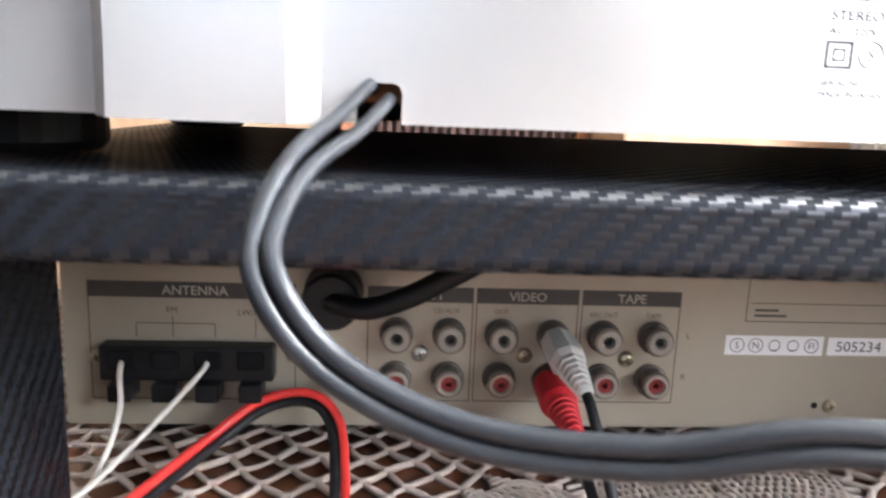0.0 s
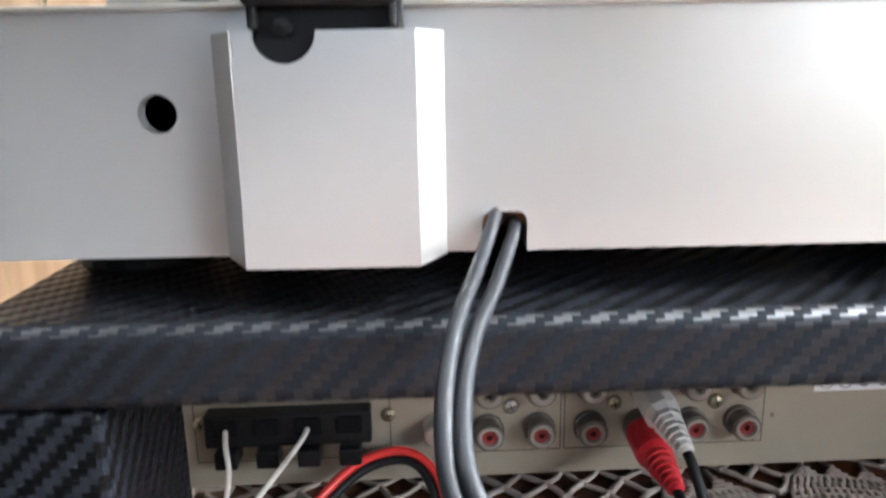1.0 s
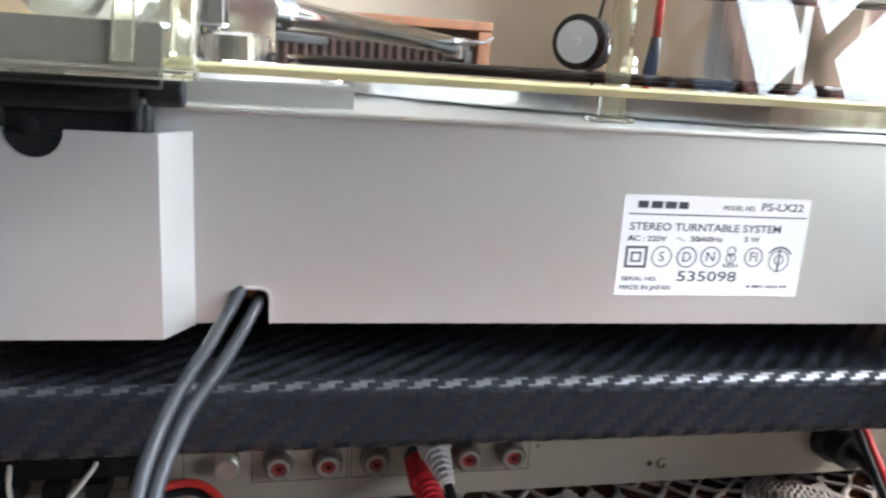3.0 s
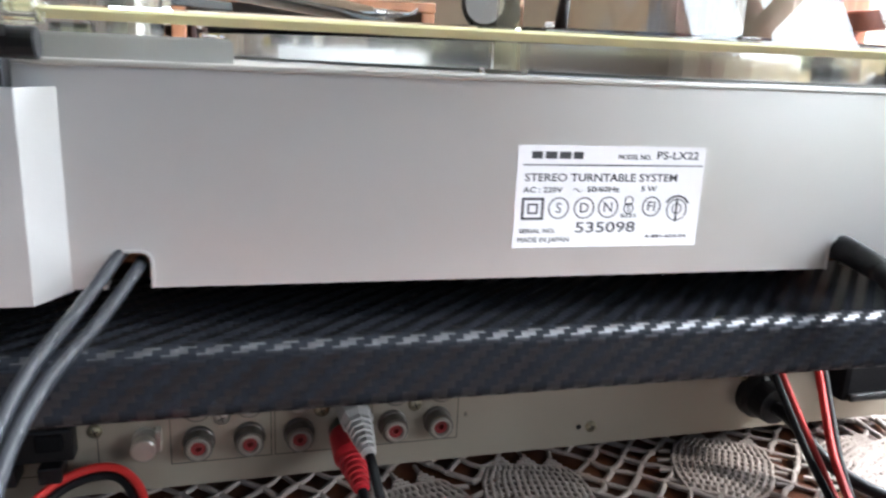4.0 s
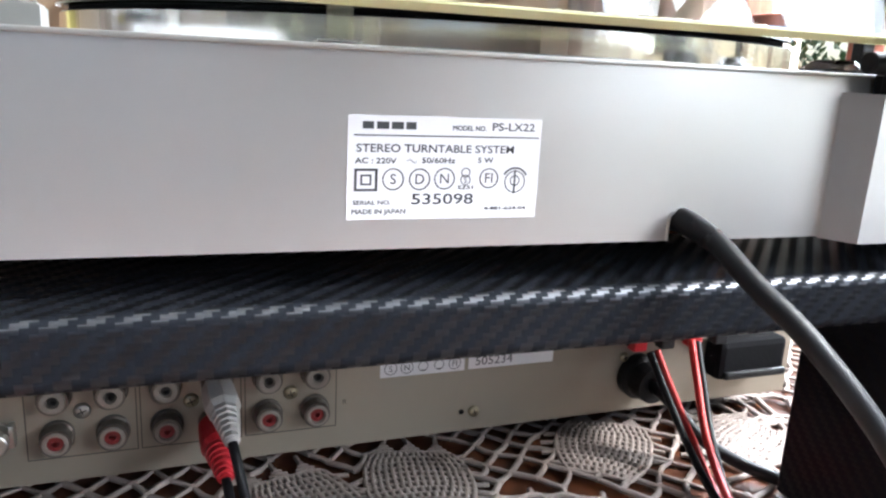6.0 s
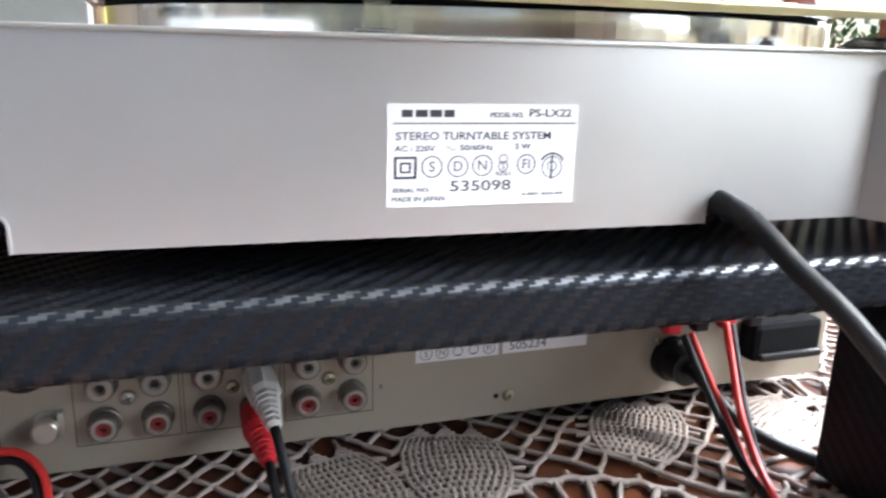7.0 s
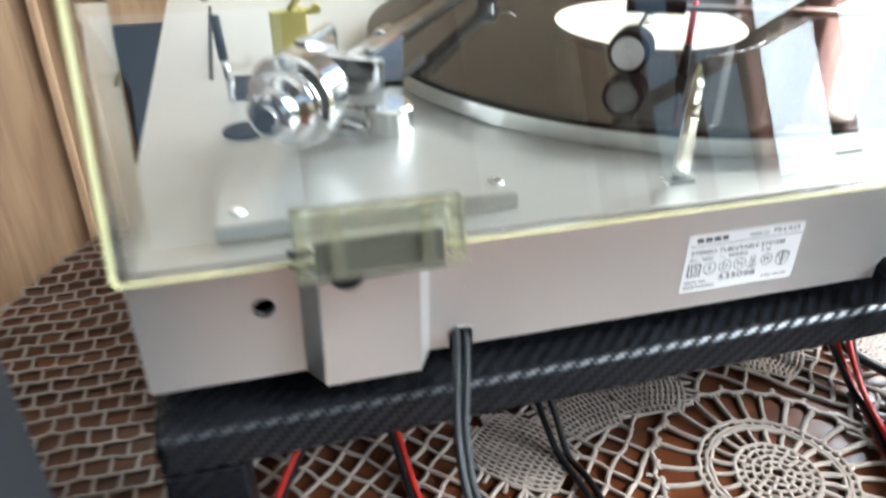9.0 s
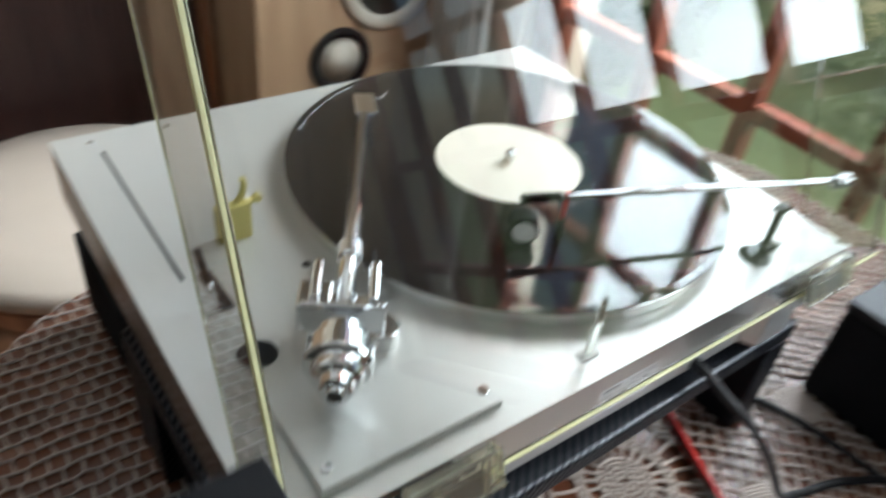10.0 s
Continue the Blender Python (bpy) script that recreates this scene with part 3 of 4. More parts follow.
# ---- the stand wrapped in carbon film ----
stand = thing("equipment_stand", "low black stand wrapped in embossed carbon weave film", "stand")
stand.matrix_world = pose(0, -0.0098, 0, 0, 0, 0.9)
SX0, SX1, SD = -0.1072, 0.2845, 0.218
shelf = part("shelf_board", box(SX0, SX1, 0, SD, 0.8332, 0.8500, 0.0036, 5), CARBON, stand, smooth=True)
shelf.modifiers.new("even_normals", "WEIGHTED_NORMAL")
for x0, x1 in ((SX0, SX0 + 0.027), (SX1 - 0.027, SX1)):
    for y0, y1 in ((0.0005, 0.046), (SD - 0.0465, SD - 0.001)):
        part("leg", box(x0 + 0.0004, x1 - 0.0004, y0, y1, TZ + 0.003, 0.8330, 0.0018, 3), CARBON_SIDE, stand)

# ---- turntable ----
BZ, DZ = 0.860, 0.9058
BX0, BX1, BD = -0.106, 0.305, 0.338
turntable = thing("turntable", "silver-grey hi-fi turntable with its clear dust cover raised", "turntable")


def rear_outline():
    """The back panel's edge, with the two cord notches in its lower edge."""
    out = [(BX0, BZ)]
    for a, b in ((-0.0090, -0.0005), (0.1645, 0.1722)):
        out += [(a, BZ)] + [(a + 0.0018 - 0.0018 * math.cos(t), 0.8656 + 0.0020 * math.sin(t)) for t in (0, 0.5, 1.0, 1.57)]
        out += [(b - 0.0018 + 0.0018 * math.sin(t), 0.8656 + 0.0020 * math.cos(t)) for t in (0, 0.5, 1.0, 1.57)] + [(b, BZ)]
    return out + [(BX1, BZ), (BX1, DZ - 0.0012), (BX0, DZ - 0.0012)]


rear = part("rear_panel", plate(rear_outline(), [circle(-0.0679, 0.8868, 0.0038)], 0.002, upright(0)), SILVER, turntable)
lip = part("screw_hole_sleeve", merge(plate(circle(-0.0679, 0.8868, 0.0042), [circle(-0.0679, 0.8868, 0.0036)], 0.004, upright(-0.00015))), SILVER, turntable)
part("screw_hole_bottom", plate(circle(-0.0679, 0.8868, 0.0041), [], 0.001, upright(0.030)), BLACK, turntable)
for a, b in ((-0.0090, -0.0005), (0.1645, 0.1722)):
    part("notch_rim", plate([(a - 0.0006, BZ)] + [(a + 0.0018 - 0.0024 * math.cos(t), 0.8656 + 0.0026 * math.sin(t)) for t in (0, 0.5, 1.0, 1.57)]
                            + [(b - 0.0018 + 0.0024 * math.sin(t), 0.8656 + 0.0026 * math.cos(t)) for t in (0, 0.5, 1.0, 1.57)] + [(b + 0.0006, BZ), (b, BZ)]
                            + [(b - 0.0018 + 0.0018 * math.cos(t), 0.8656 + 0.0020 * math.sin(t)) for t in (0, 0.5, 1.0, 1.57)]
                            + [(a + 0.0018 - 0.0018 * math.sin(t), 0.8656 + 0.0020 * math.cos(t)) for t in (0, 0.5, 1.0, 1.57)] + [(a, BZ)],
                            [], 0.0045, upright(-0.0004)), SILVER, turntable)
    part("inner_board", box(a - 0.01, b + 0.01, 0.0060, 0.0075, BZ + 0.0005, 0.872), PHENOLIC, turntable)
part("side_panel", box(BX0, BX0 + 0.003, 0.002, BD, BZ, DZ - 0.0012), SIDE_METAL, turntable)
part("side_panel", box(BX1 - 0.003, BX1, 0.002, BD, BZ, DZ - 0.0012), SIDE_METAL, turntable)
part("front_panel", box(BX0 + 0.003, BX1 - 0.003, BD - 0.003, BD, BZ, DZ - 0.0012), SILVER, turntable)
part("bottom_board", box(BX0 + 0.003, BX1 - 0.003, 0.006, BD - 0.003, BZ + 0.0004, BZ + 0.004), MATT_BLACK, turntable)
part("deck_plate", box(BX0 - 0.0006, BX1 + 0.0006, -0.0010, BD + 0.0006, DZ - 0.0012, DZ, 0.0004), DECK, turntable)
for fx in (-0.085, 0.285):
    for fy in (0.035, 0.188):
        part("rubber_foot", lathe([(0.014, 0.8505), (0.016, 0.8525), (0.016, 0.8602)], 24, Matrix.Translation((fx, fy, 0))), BLACK, turntable, smooth=False)


def hinge_cover(x0):
    """The tapered box that holds a lid hinge; x0: its foot on the panel."""
    bm = bmesh.new()
    w, zt, zb, y = 0.0416, 0.9006, 0.8596, -0.0090
    cut = circle(x0 + 0.0145, zt, 0.0054, 14, math.pi, 2 * math.pi)
    outline = [(x0 + 0.0053, zb), (x0 + w - 0.0050, zb), (x0 + w - 0.0052, zt)] + cut[::-1] + [(x0 + 0.0059, zt)]
    face = plate(outline, [], 0.0012, upright(y))
    for a, b in ((x0 + 0.0055, x0), (x0 + w - 0.0051, x0 + w)):
        q = [(a, y), (b, 0.0002), (b + (0.0012 if b > a else -0.0012) * -1, 0.0002), (a + (0.0012 if b > a else -0.0012) * -1, y + 0.0012)]
        lo = [bm.verts.new((px, py, zb)) for px, py in q]
        hi = [bm.verts.new((px, py, zt)) for px, py in q]
        bm.faces.new(lo)
        bm.faces.new(hi)
        for i in range(4):
            bm.faces.new((lo[i], lo[(i + 1) % 4], hi[(i + 1) % 4], hi[i]))
    cover = part("hinge_cover", merge(face, bm), SILVER, turntable)
    part("hinge_well", box(x0 + 0.007, x0 + w - 0.007, -0.0076, -0.0004, zb + 0.002, zt - 0.001), BLACK, cover)
    return cover


hinge_cover(-0.0572)
hinge_cover(0.2152)

LZ, LY, LK = 0.9142, -0.0196, 0.3201          # lower rear edge of the lid, and its forward lean


def lid_hinge(x0):
    h = part("lid_hinge", merge(
        lathe([(0.0026, 0), (0.0029, 0.0004), (0.0029, 0.0062), (0.0026, 0.0066)], 24, along((x0 - 0.0022, -0.0088, 0.9085), (x0 + 0.05, -0.0088, 0.9085))),
        lathe([(0.0026, 0), (0.0029, 0.0004), (0.0029, 0.0062), (0.0026, 0.0066)], 24, along((x0 + 0.0348, -0.0088, 0.9085), (x0 + 0.08, -0.0088, 0.9085))),
        lathe([(0.0014, 0), (0.0014, 0.0420)], 16, along((x0 - 0.0020, -0.0088, 0.9085), (x0 + 0.05, -0.0088, 0.9085))),
        box(x0 + 0.0090, x0 + 0.0345, -0.0070, -0.0012, 0.890, 0.9060, 0.0008),
        box(x0 + 0.0080, x0 + 0.0338, -0.0112, -0.0050, 0.9044, 0.9118, 0.0014, 3)), BLACK, turntable)
    for a in (0.0088, 0.0318):
        part("hinge_knuckle", box(x0 + a, x0 + a + 0.0017, -0.0100, -0.0040, 0.9008, 0.9112, 0.0006), BLACK, h)
    part("hinge_pin", box(x0 + 0.0300, x0 + 0.0316, -0.0112, -0.0098, 0.9072, 0.9080), ZINC, h)
    part("hinge_tongue", lathe([(0.0016, 0), (0.0016, 0.0030), (0.0, 0.0033)], 16, Matrix.Translation((x0 + 0.0145, -0.0062, 0.9012)) @ pose(0, 0, 0, 90)), BLACK, h)
    return h


lid_hinge(-0.0572)
lid_hinge(0.2152)

lid = part("dust_cover", box(-0.104, 0.303, 0, 0.003, 0, 0.335, 0.0008), ACRYLIC, turntable, "clear slightly yellowed acrylic cover")
tilt = Matrix.Translation((0, LY, LZ)) @ Matrix.Rotation(-math.atan(LK), 4, "X")
lid.matrix_basis = tilt
for x0, x1 in ((-0.104, -0.101), (0.300, 0.303)):
    part("lid_side", box(x0, x1, 0.0032, 0.0525, 0.0, 0.335, 0.0006), ACRYLIC, lid)
part("lid_front", box(-0.1008, 0.2998, 0.0032, 0.0525, 0.332, 0.335, 0.0006), ACRYLIC, lid)
# thick edges where the aged acrylic shows its yellow
part("lid_edge", box(-0.1048, -0.1030, -0.0004, 0.0026, 0.0, 0.335, 0.0003), ACRYLIC_AGED, lid, "yellowed acrylic edge")
part("lid_edge", box(-0.1040, 0.303, -0.0016, 0.0030, -0.0008, -0.0001, 0.0002), ACRYLIC_AGED, lid, "yellowed acrylic edge")
part("lid_edge", box(-0.1042, -0.1026, 0.0522, 0.0529, 0.0, 0.335, 0.0002), ACRYLIC_AGED, lid, "yellowed acrylic edge")
for x0 in (-0.0572, 0.2152):
    sock = part("hinge_socket", merge(box(x0 - 0.0010, x0 + 0.0022, -0.0060, 0.0, -0.0030, 0.0145, 0.0006), box(x0 + 0.0415, x0 + 0.0457, -0.0060, 0.0, -0.0030, 0.0145, 0.0006),
                                      box(x0 - 0.0010, x0 + 0.0457, -0.0075, -0.0060, -0.0035, 0.0145, 0.0006), box(x0 + 0.0022, x0 + 0.0415, -0.0060, -0.0004, 0.0130, 0.0145, 0.0004)), ACRYLIC_CLOUDY, lid, "clear acrylic hinge socket")
    part("socket_lip", box(x0 - 0.0014, x0 + 0.0461, -0.0080, -0.0055, -0.0050, -0.0036, 0.0004), ACRYLIC_CLOUDY, sock)
    for a in (0.0085, 0.0330):
        part("socket_rib", box(x0 + a, x0 + a + 0.0036, -0.0088, -0.0076, -0.003, 0.0145, 0.0005), ACRYLIC_CLOUDY, sock)
    part("hinge_blade", box(x0 + 0.0045, x0 + 0.0400, -0.0042, -0.0012, -0.0055, 0.0050, 0.0004), BLACK, sock)

# rating plate on the back
plate_ob = part("rating_plate", box(0.0779, 0.1251, -0.00016, 0.0, 0.8671, 0.8909), PAPER, turntable, "white printed rating plate")
PXM, PYM = 0.0473 / 335, 0.0238 / 175


def lx(px):
    return 0.0779 + (px - 819) * PXM


def lz(py):
    return 0.8909 - (py - 237) * PYM


F = -0.00018
for a, b in ((843, 861), (866, 886), (890, 910), (914, 931)):
    bar(lx(a), lx(b), lz(259), lz(247), F, "brand_mark", plate_ob, INK)
bar(lx(829), lx(1149), lz(270.5), lz(268.5), F, "rule", plate_ob, INK)
for body, x0, x1, yb, hpx in (("MODEL NO.", 993, 1052, 259, 8), ("PS-LX22", 1062, 1139, 258, 13), ("STEREO TURNTABLE SYSTEM", 833, 1104, 297, 13),
                              ("AC : 220V", 832, 900, 316, 9), ("50/60Hz", 942, 1000, 315, 9), ("5 W", 1040, 1068, 314, 9), ("SERIAL NO.", 829, 892, 386, 7),
                              ("535098", 926, 1034, 386, 18), ("MADE IN JAPAN", 827, 917, 402, 8), ("4-881-624-04", 1056, 1134, 397, 5), ("SZ51", 1007, 1034, 360, 6)):
    letters("printed_text", body, lx(x0), lz(yb), hpx * PYM, F, plate_ob, INK, (x1 - x0) * PXM, bold=0.00003)
wave = [(lx(918 + 16 * i / 10), F - 0.00004, lz(312 - 3 * math.sin(i / 10 * 2 * math.pi))) for i in range(11)]
part("printed_wave", tube(wave, 0.00007, 4), INK, plate_ob)
for r, w in ((19, 4), (9, 3)):
    h = r
    bm = plate([(lx(850 - h), lz(344 + h)), (lx(850 + h), lz(344 + h)), (lx(850 + h), lz(344 - h)), (lx(850 - h), lz(344 - h))],
               [[(lx(850 - h + w), lz(344 + h - w)), (lx(850 + h - w), lz(344 + h - w)), (lx(850 + h - w), lz(344 - h + w)), (lx(850 - h + w), lz(344 - h + w))]], 0.00008, upright(F - 0.00008))
    part("insulation_mark", bm, INK, plate_ob)
for cx, cy, r, ch in ((895, 343, 18, "S"), (940, 343, 18, "D"), (983, 342, 18, "N"), (1062, 341, 17, "FI")):
    ring_mark(lx(cx), lz(cy), r * PXM, 1.8 * PXM, F, "approval_ring", plate_ob, INK)
    letters("approval_letter", ch, lx(cx), lz(cy + 8), 17 * PYM, F, plate_ob, INK, None, "CENTER")
ring_mark(lx(1020), lz(331), 8 * PXM, 1.5 * PXM, F, "approval_ring", plate_ob, INK)
ring_mark(lx(1020), lz(344), 9 * PXM, 1.5 * PXM, F, "approval_ring", plate_ob, INK)
letters("approval_letter", "S", lx(1020), lz(349), 10 * PYM, F, plate_ob, INK, None, "CENTER")
ring_mark(lx(1110), lz(347), 19 * PXM, 1.5 * PXM, F, "approval_ring", plate_ob, INK)
ring_mark(lx(1110), lz(347), 25 * PXM, 3 * PXM, F, "approval_arc", plate_ob, INK, 0.5, 2.6)
bar(lx(1108), lx(1111), lz(368), lz(326), F, "approval_bar", plate_ob, INK)
ring_mark(lx(1110), lz(345), 9 * PXM, 1.5 * PXM, F, "approval_ring", plate_ob, INK)

# platter, record
PC = (0.1489, 0.1701)
RZ = 0.9172
at_c = Matrix.Translation((PC[0], PC[1], 0))
platter = part("platter", lathe([(0.100, DZ + 0.0002), (0.1488, DZ + 0.0002), (0.1495, DZ + 0.0008), (0.1495, DZ + 0.0078), (0.1488, DZ + 0.0084), (0.0, DZ + 0.0084)], 240, at_c), ALU, turntable, "turned aluminium platter", smooth=False)
part("platter_mat", lathe([(0.146, DZ + 0.0082), (0.1462, DZ + 0.0097), (0.0, DZ + 0.0097)], 96, at_c), MATT_BLACK, platter)
part("spindle", lathe([(0.0036, DZ + 0.009), (0.0036, RZ + 0.006), (0.0028, RZ + 0.0085), (0.0, RZ + 0.009)], 20, at_c), CHROME, platter, smooth=True)
record = thing("vinyl_record", "black long-playing record with a cream centre label", "record", at=(PC[0], PC[1], RZ))
part("disc", lathe([(0.0, -0.0016), (0.149, -0.0016), (0.1506, -0.0012), (0.151, -0.0006), (0.1506, 0.0), (0.146, 0.0002), (0.1455, -0.0001), (0.060, -0.0001), (0.0595, 0.0002), (0.0, 0.0002)], 160), VINYL, record)
lab = part("centre_label", lathe([(0.0, 0.0002), (0.0495, 0.0002), (0.0500, 0.0004), (0.0505, 0.0004), (0.0, 0.00042)], 72), DISC_PAPER, record, "cream paper centre label")

# arm board and tonearm
AZ = 0.9108
board = part("arm_board", plate([(-0.0790, 0.0107), (0.0168, 0.0107), (0.0150, 0.0330), (-0.0060, 0.0860), (-0.0070, 0.0930), (-0.0790, 0.0690)], [], AZ - DZ,
                                Matrix.Translation((0, 0, DZ))), DECK, turntable)
bv = bmesh.new()
bv.from_mesh(board.data)
bmesh.ops.dissolve_limit(bv, angle_limit=0.01, verts=bv.verts[:], edges=bv.edges[:])
bmesh.ops.bevel(bv, geom=[e for e in bv.edges if abs(e.verts[0].co.z - AZ) < 1e-5 and abs(e.verts[1].co.z - AZ) < 1e-5], offset=0.0006, segments=2, affect="EDGES")
bv.to_mesh(board.data)
bv.free()
for sx, sy in ((-0.0722, 0.0197), (0.0123, 0.0203)):
    s = part("board_screw", lathe([(0.0028, AZ), (0.0028, AZ + 0.0004), (0.0024, AZ + 0.0009), (0.0011, AZ + 0.0009), (0.0010, AZ + 0.0002), (0.0, AZ + 0.0002)], 20, Matrix.Translation((sx, sy, 0))), CHROME, board)
HEAD, TAIL = Vector((0.0863, 0.2584, 0.9276)), Vector((-0.0593, 0.0365, 0.9339))
axis = (HEAD - TAIL).normalized()
PIV = TAIL + axis * 0.062
arm = part("tonearm", tube([PIV - axis * 0.012, PIV + axis * 0.03, HEAD - axis * 0.012], 0.0048, 20), CHROME, turntable, "chromed straight tonearm", smooth=True)
part("arm_collar", lathe([(0.0062, 0), (0.0066, 0.001), (0.0066, 0.012), (0.0058, 0.014)], 24, along(PIV + axis * 0.030, HEAD)), CHROME, arm)
part("counterweight", lathe([(0.0, -0.002), (0.0042, -0.002), (0.0045, 0.0), (0.0060, 0.0), (0.0078, 0.001), (0.0082, 0.006), (0.0110, 0.0075), (0.0122, 0.009), (0.0122, 0.0125), (0.0112, 0.0135),
                             (0.0150, 0.0145), (0.0160, 0.016), (0.0160, 0.0255), (0.0150, 0.027), (0.0126, 0.028), (0.0126, 0.034), (0.0118, 0.035), (0.0, 0.035)], 40, along(TAIL, HEAD)), CHROME, arm, "stepped chrome counterweight")
part("counterweight_bore", lathe([(0.0034, -0.0026), (0.0034, -0.0019), (0.0, -0.0019)], 20, along(TAIL, HEAD)), BLACK, arm)
rot = Matrix.Translation((PIV.x, PIV.y, 0)) @ Matrix.Rotation(math.atan2(axis.y, axis.x) - math.pi / 2, 4, "Z")


def placed(bm):
    bm.transform(rot)
    return bm


part("gimbal_cheek", placed(box(-0.0165, -0.0115, -0.012, 0.016, AZ + 0.008, AZ + 0.033, 0.0012)), CHROME, arm)
part("gimbal_cheek", placed(box(0.0115, 0.0165, -0.012, 0.016, AZ + 0.008, AZ + 0.033, 0.0012)), CHROME, arm)
part("gimbal_bridge", placed(box(-0.0200, 0.0200, -0.0145, -0.0110, AZ + 0.012, AZ + 0.030, 0.0010)), CHROME, arm)
part("gimbal_block", placed(box(-0.0225, -0.0060, -0.0150, 0.0040, AZ + 0.011, AZ + 0.0285, 0.0012)), CHROME, arm)
part("gimbal_base", placed(box(-0.0165, 0.0165, -0.012, 0.016, AZ + 0.004, AZ + 0.010, 0.0012)), CHROME, arm)
part("arm_pillar", lathe([(0.019, AZ), (0.019, AZ + 0.003), (0.012, AZ + 0.005), (0.012, AZ + 0.010)], 36, rot), CHROME, arm, smooth=False)
part("skating_dial", lathe([(0.0095, AZ), (0.0095, AZ + 0.010), (0.0085, AZ + 0.011), (0.0, AZ + 0.011)], 30, rot @ Matrix.Translation((0.0185, -0.006, 0))), ALU, arm)
part("lift_rest", merge(placed(box(-0.0030, 0.0030, 0.02, 0.052, AZ + 0.012, AZ + 0.014, 0.0006)), placed(box(0.012, 0.014, 0.016, 0.050, AZ + 0.010, AZ + 0.013, 0.0005))), BLACK, arm)
yaw = math.atan2(axis.y, axis.x) - math.pi / 2 + radians(8)
head = part("headshell", merge(box(-0.0075, 0.0075, -0.014, 0.016, 0.001, 0.0042, 0.0008), box(-0.005, 0.005, -0.010, 0.010, -0.007, 0.001, 0.0008)), ALU, arm, "silver headshell")
head.matrix_basis = Matrix.Translation(HEAD) @ Matrix.Rotation(yaw, 4, "Z")
part("cartridge", box(-0.0055, 0.0055, -0.002, 0.015, -0.0085, -0.0015, 0.0008), BLACK, head)
part("stylus_guard", box(-0.003, 0.003, 0.012, 0.0185, -0.0088, -0.0035, 0.0006), RED_RUBBER, head)
part("finger_lift", tube(smooth_line([(0.0075, 0.01, 0.003), (0.013, 0.011, 0.003), (0.017, 0.014, 0.006)], 4), 0.0008, 8), CHROME, head)

# controls and marks on the deck
slot = part("cue_slot", box(-0.0808, -0.0788, 0.166, 0.312, DZ - 0.0002, DZ + 0.0003), BLACK, turntable)
rest = part("arm_rest", merge(box(-0.0490, -0.0310, 0.1855, 0.1915, DZ, DZ + 0.0245, 0.0008), tube(smooth_line([(-0.0390, 0.1885, DZ + 0.0245), (-0.0355, 0.1885, DZ + 0.029), (-0.0338, 0.1885, DZ + 0.035), (-0.0345, 0.1885, DZ + 0.040)], 5), 0.0019, 10),
                              tube(smooth_line([(-0.0345, 0.1885, DZ + 0.0245), (-0.0300, 0.1885, DZ + 0.0235), (-0.0255, 0.1885, DZ + 0.0245)], 5), 0.0019, 10),
                              lathe([(0.0, 0.0), (0.0024, 0.0), (0.0024, 0.004), (0.0, 0.004)], 14, along((-0.0262, 0.1865, DZ + 0.0246), (-0.0262, 0.20, DZ + 0.0246)))), AGED, turntable, "yellowed plastic tonearm rest")
lever = part("cue_lever", tube([(-0.0705, 0.1345, DZ), (-0.0716, 0.1385, DZ + 0.012), (-0.0722, 0.1405, DZ + 0.017)], 0.0017, 10), CHROME, turntable, "chrome cueing lever with a black tip", smooth=True)
part("lever_tip", tube([(-0.0722, 0.1405, DZ + 0.0168), (-0.0730, 0.1440, DZ + 0.026), (-0.0737, 0.1472, DZ + 0.034)], 0.0021, 12), BLACK, lever, smooth=True)
part("cue_plate", box(-0.0692, -0.0615, 0.1335, 0.1670, DZ, DZ + 0.0007, 0.0002), GREY_SIDE, turntable, "dark cueing gate plate")
part("round_dial", lathe([(0.0088, DZ), (0.0088, DZ + 0.0008), (0.0080, DZ + 0.0012), (0.0, DZ + 0.0012)], 36, Matrix.Translation((-0.0670, 0.0975, 0))), GREY_SIDE, turntable, "dark round disc on the deck")
part("deck_hole", lathe([(0.0026, DZ), (0.0026, DZ + 0.0004), (0.0, DZ + 0.0004)], 20, Matrix.Translation((-0.0158, 0.1482, 0))), BLACK, turntable)
for sx, sy in ((-0.083, 0.326), (-0.030, 0.327)):
    part("deck_screw", lathe([(0.0026, DZ), (0.0025, DZ + 0.0006), (0.0012, DZ + 0.0010), (0.0, DZ + 0.0005)], 20, Matrix.Translation((sx, sy, 0))), CHROME, turntable)
part("clear_post", merge(plate([(0.0752, DZ + 0.0012), (0.0818, DZ + 0.0012), (0.0808, DZ + 0.036), (0.0785, DZ + 0.042), (0.0762, DZ + 0.036)], [], 0.0012, upright(0.0140))), ACRYLIC_CLOUDY, turntable, "translucent clip post")
part("clear_post_foot", box(0.0728, 0.0832, 0.0115, 0.0180, DZ, DZ + 0.0012, 0.0003), ACRYLIC, turntable)

# record cleaning arm on its post
brush = thing("record_brush_arm", "slim metal record cleaning arm with brush and roller", "record brush")
bx, by = 0.2475, 0.026
part("post", merge(box(bx - 0.0025, bx + 0.0025, by - 0.0022, by + 0.0022, DZ + 0.001, DZ + 0.034, 0.0006), box(bx - 0.014, bx + 0.012, by - 0.004, by + 0.004, DZ, DZ + 0.0035, 0.0008),
                   box(bx - 0.006, bx + 0.006, by - 0.003, by + 0.003, DZ + 0.030, DZ + 0.034, 0.0006)), BLACK, brush)
part("suction_foot", lathe([(0.010, DZ), (0.0105, DZ + 0.001), (0.006, DZ + 0.004), (0.0, DZ + 0.004)], 24, Matrix.Translation((bx - 0.012, by - 0.002, 0))), ACRYLIC, brush)
TIP, END = Vector((0.0985, 0.1000, 0.9455)), Vector((0.3080, 0.0240, 0.9420))
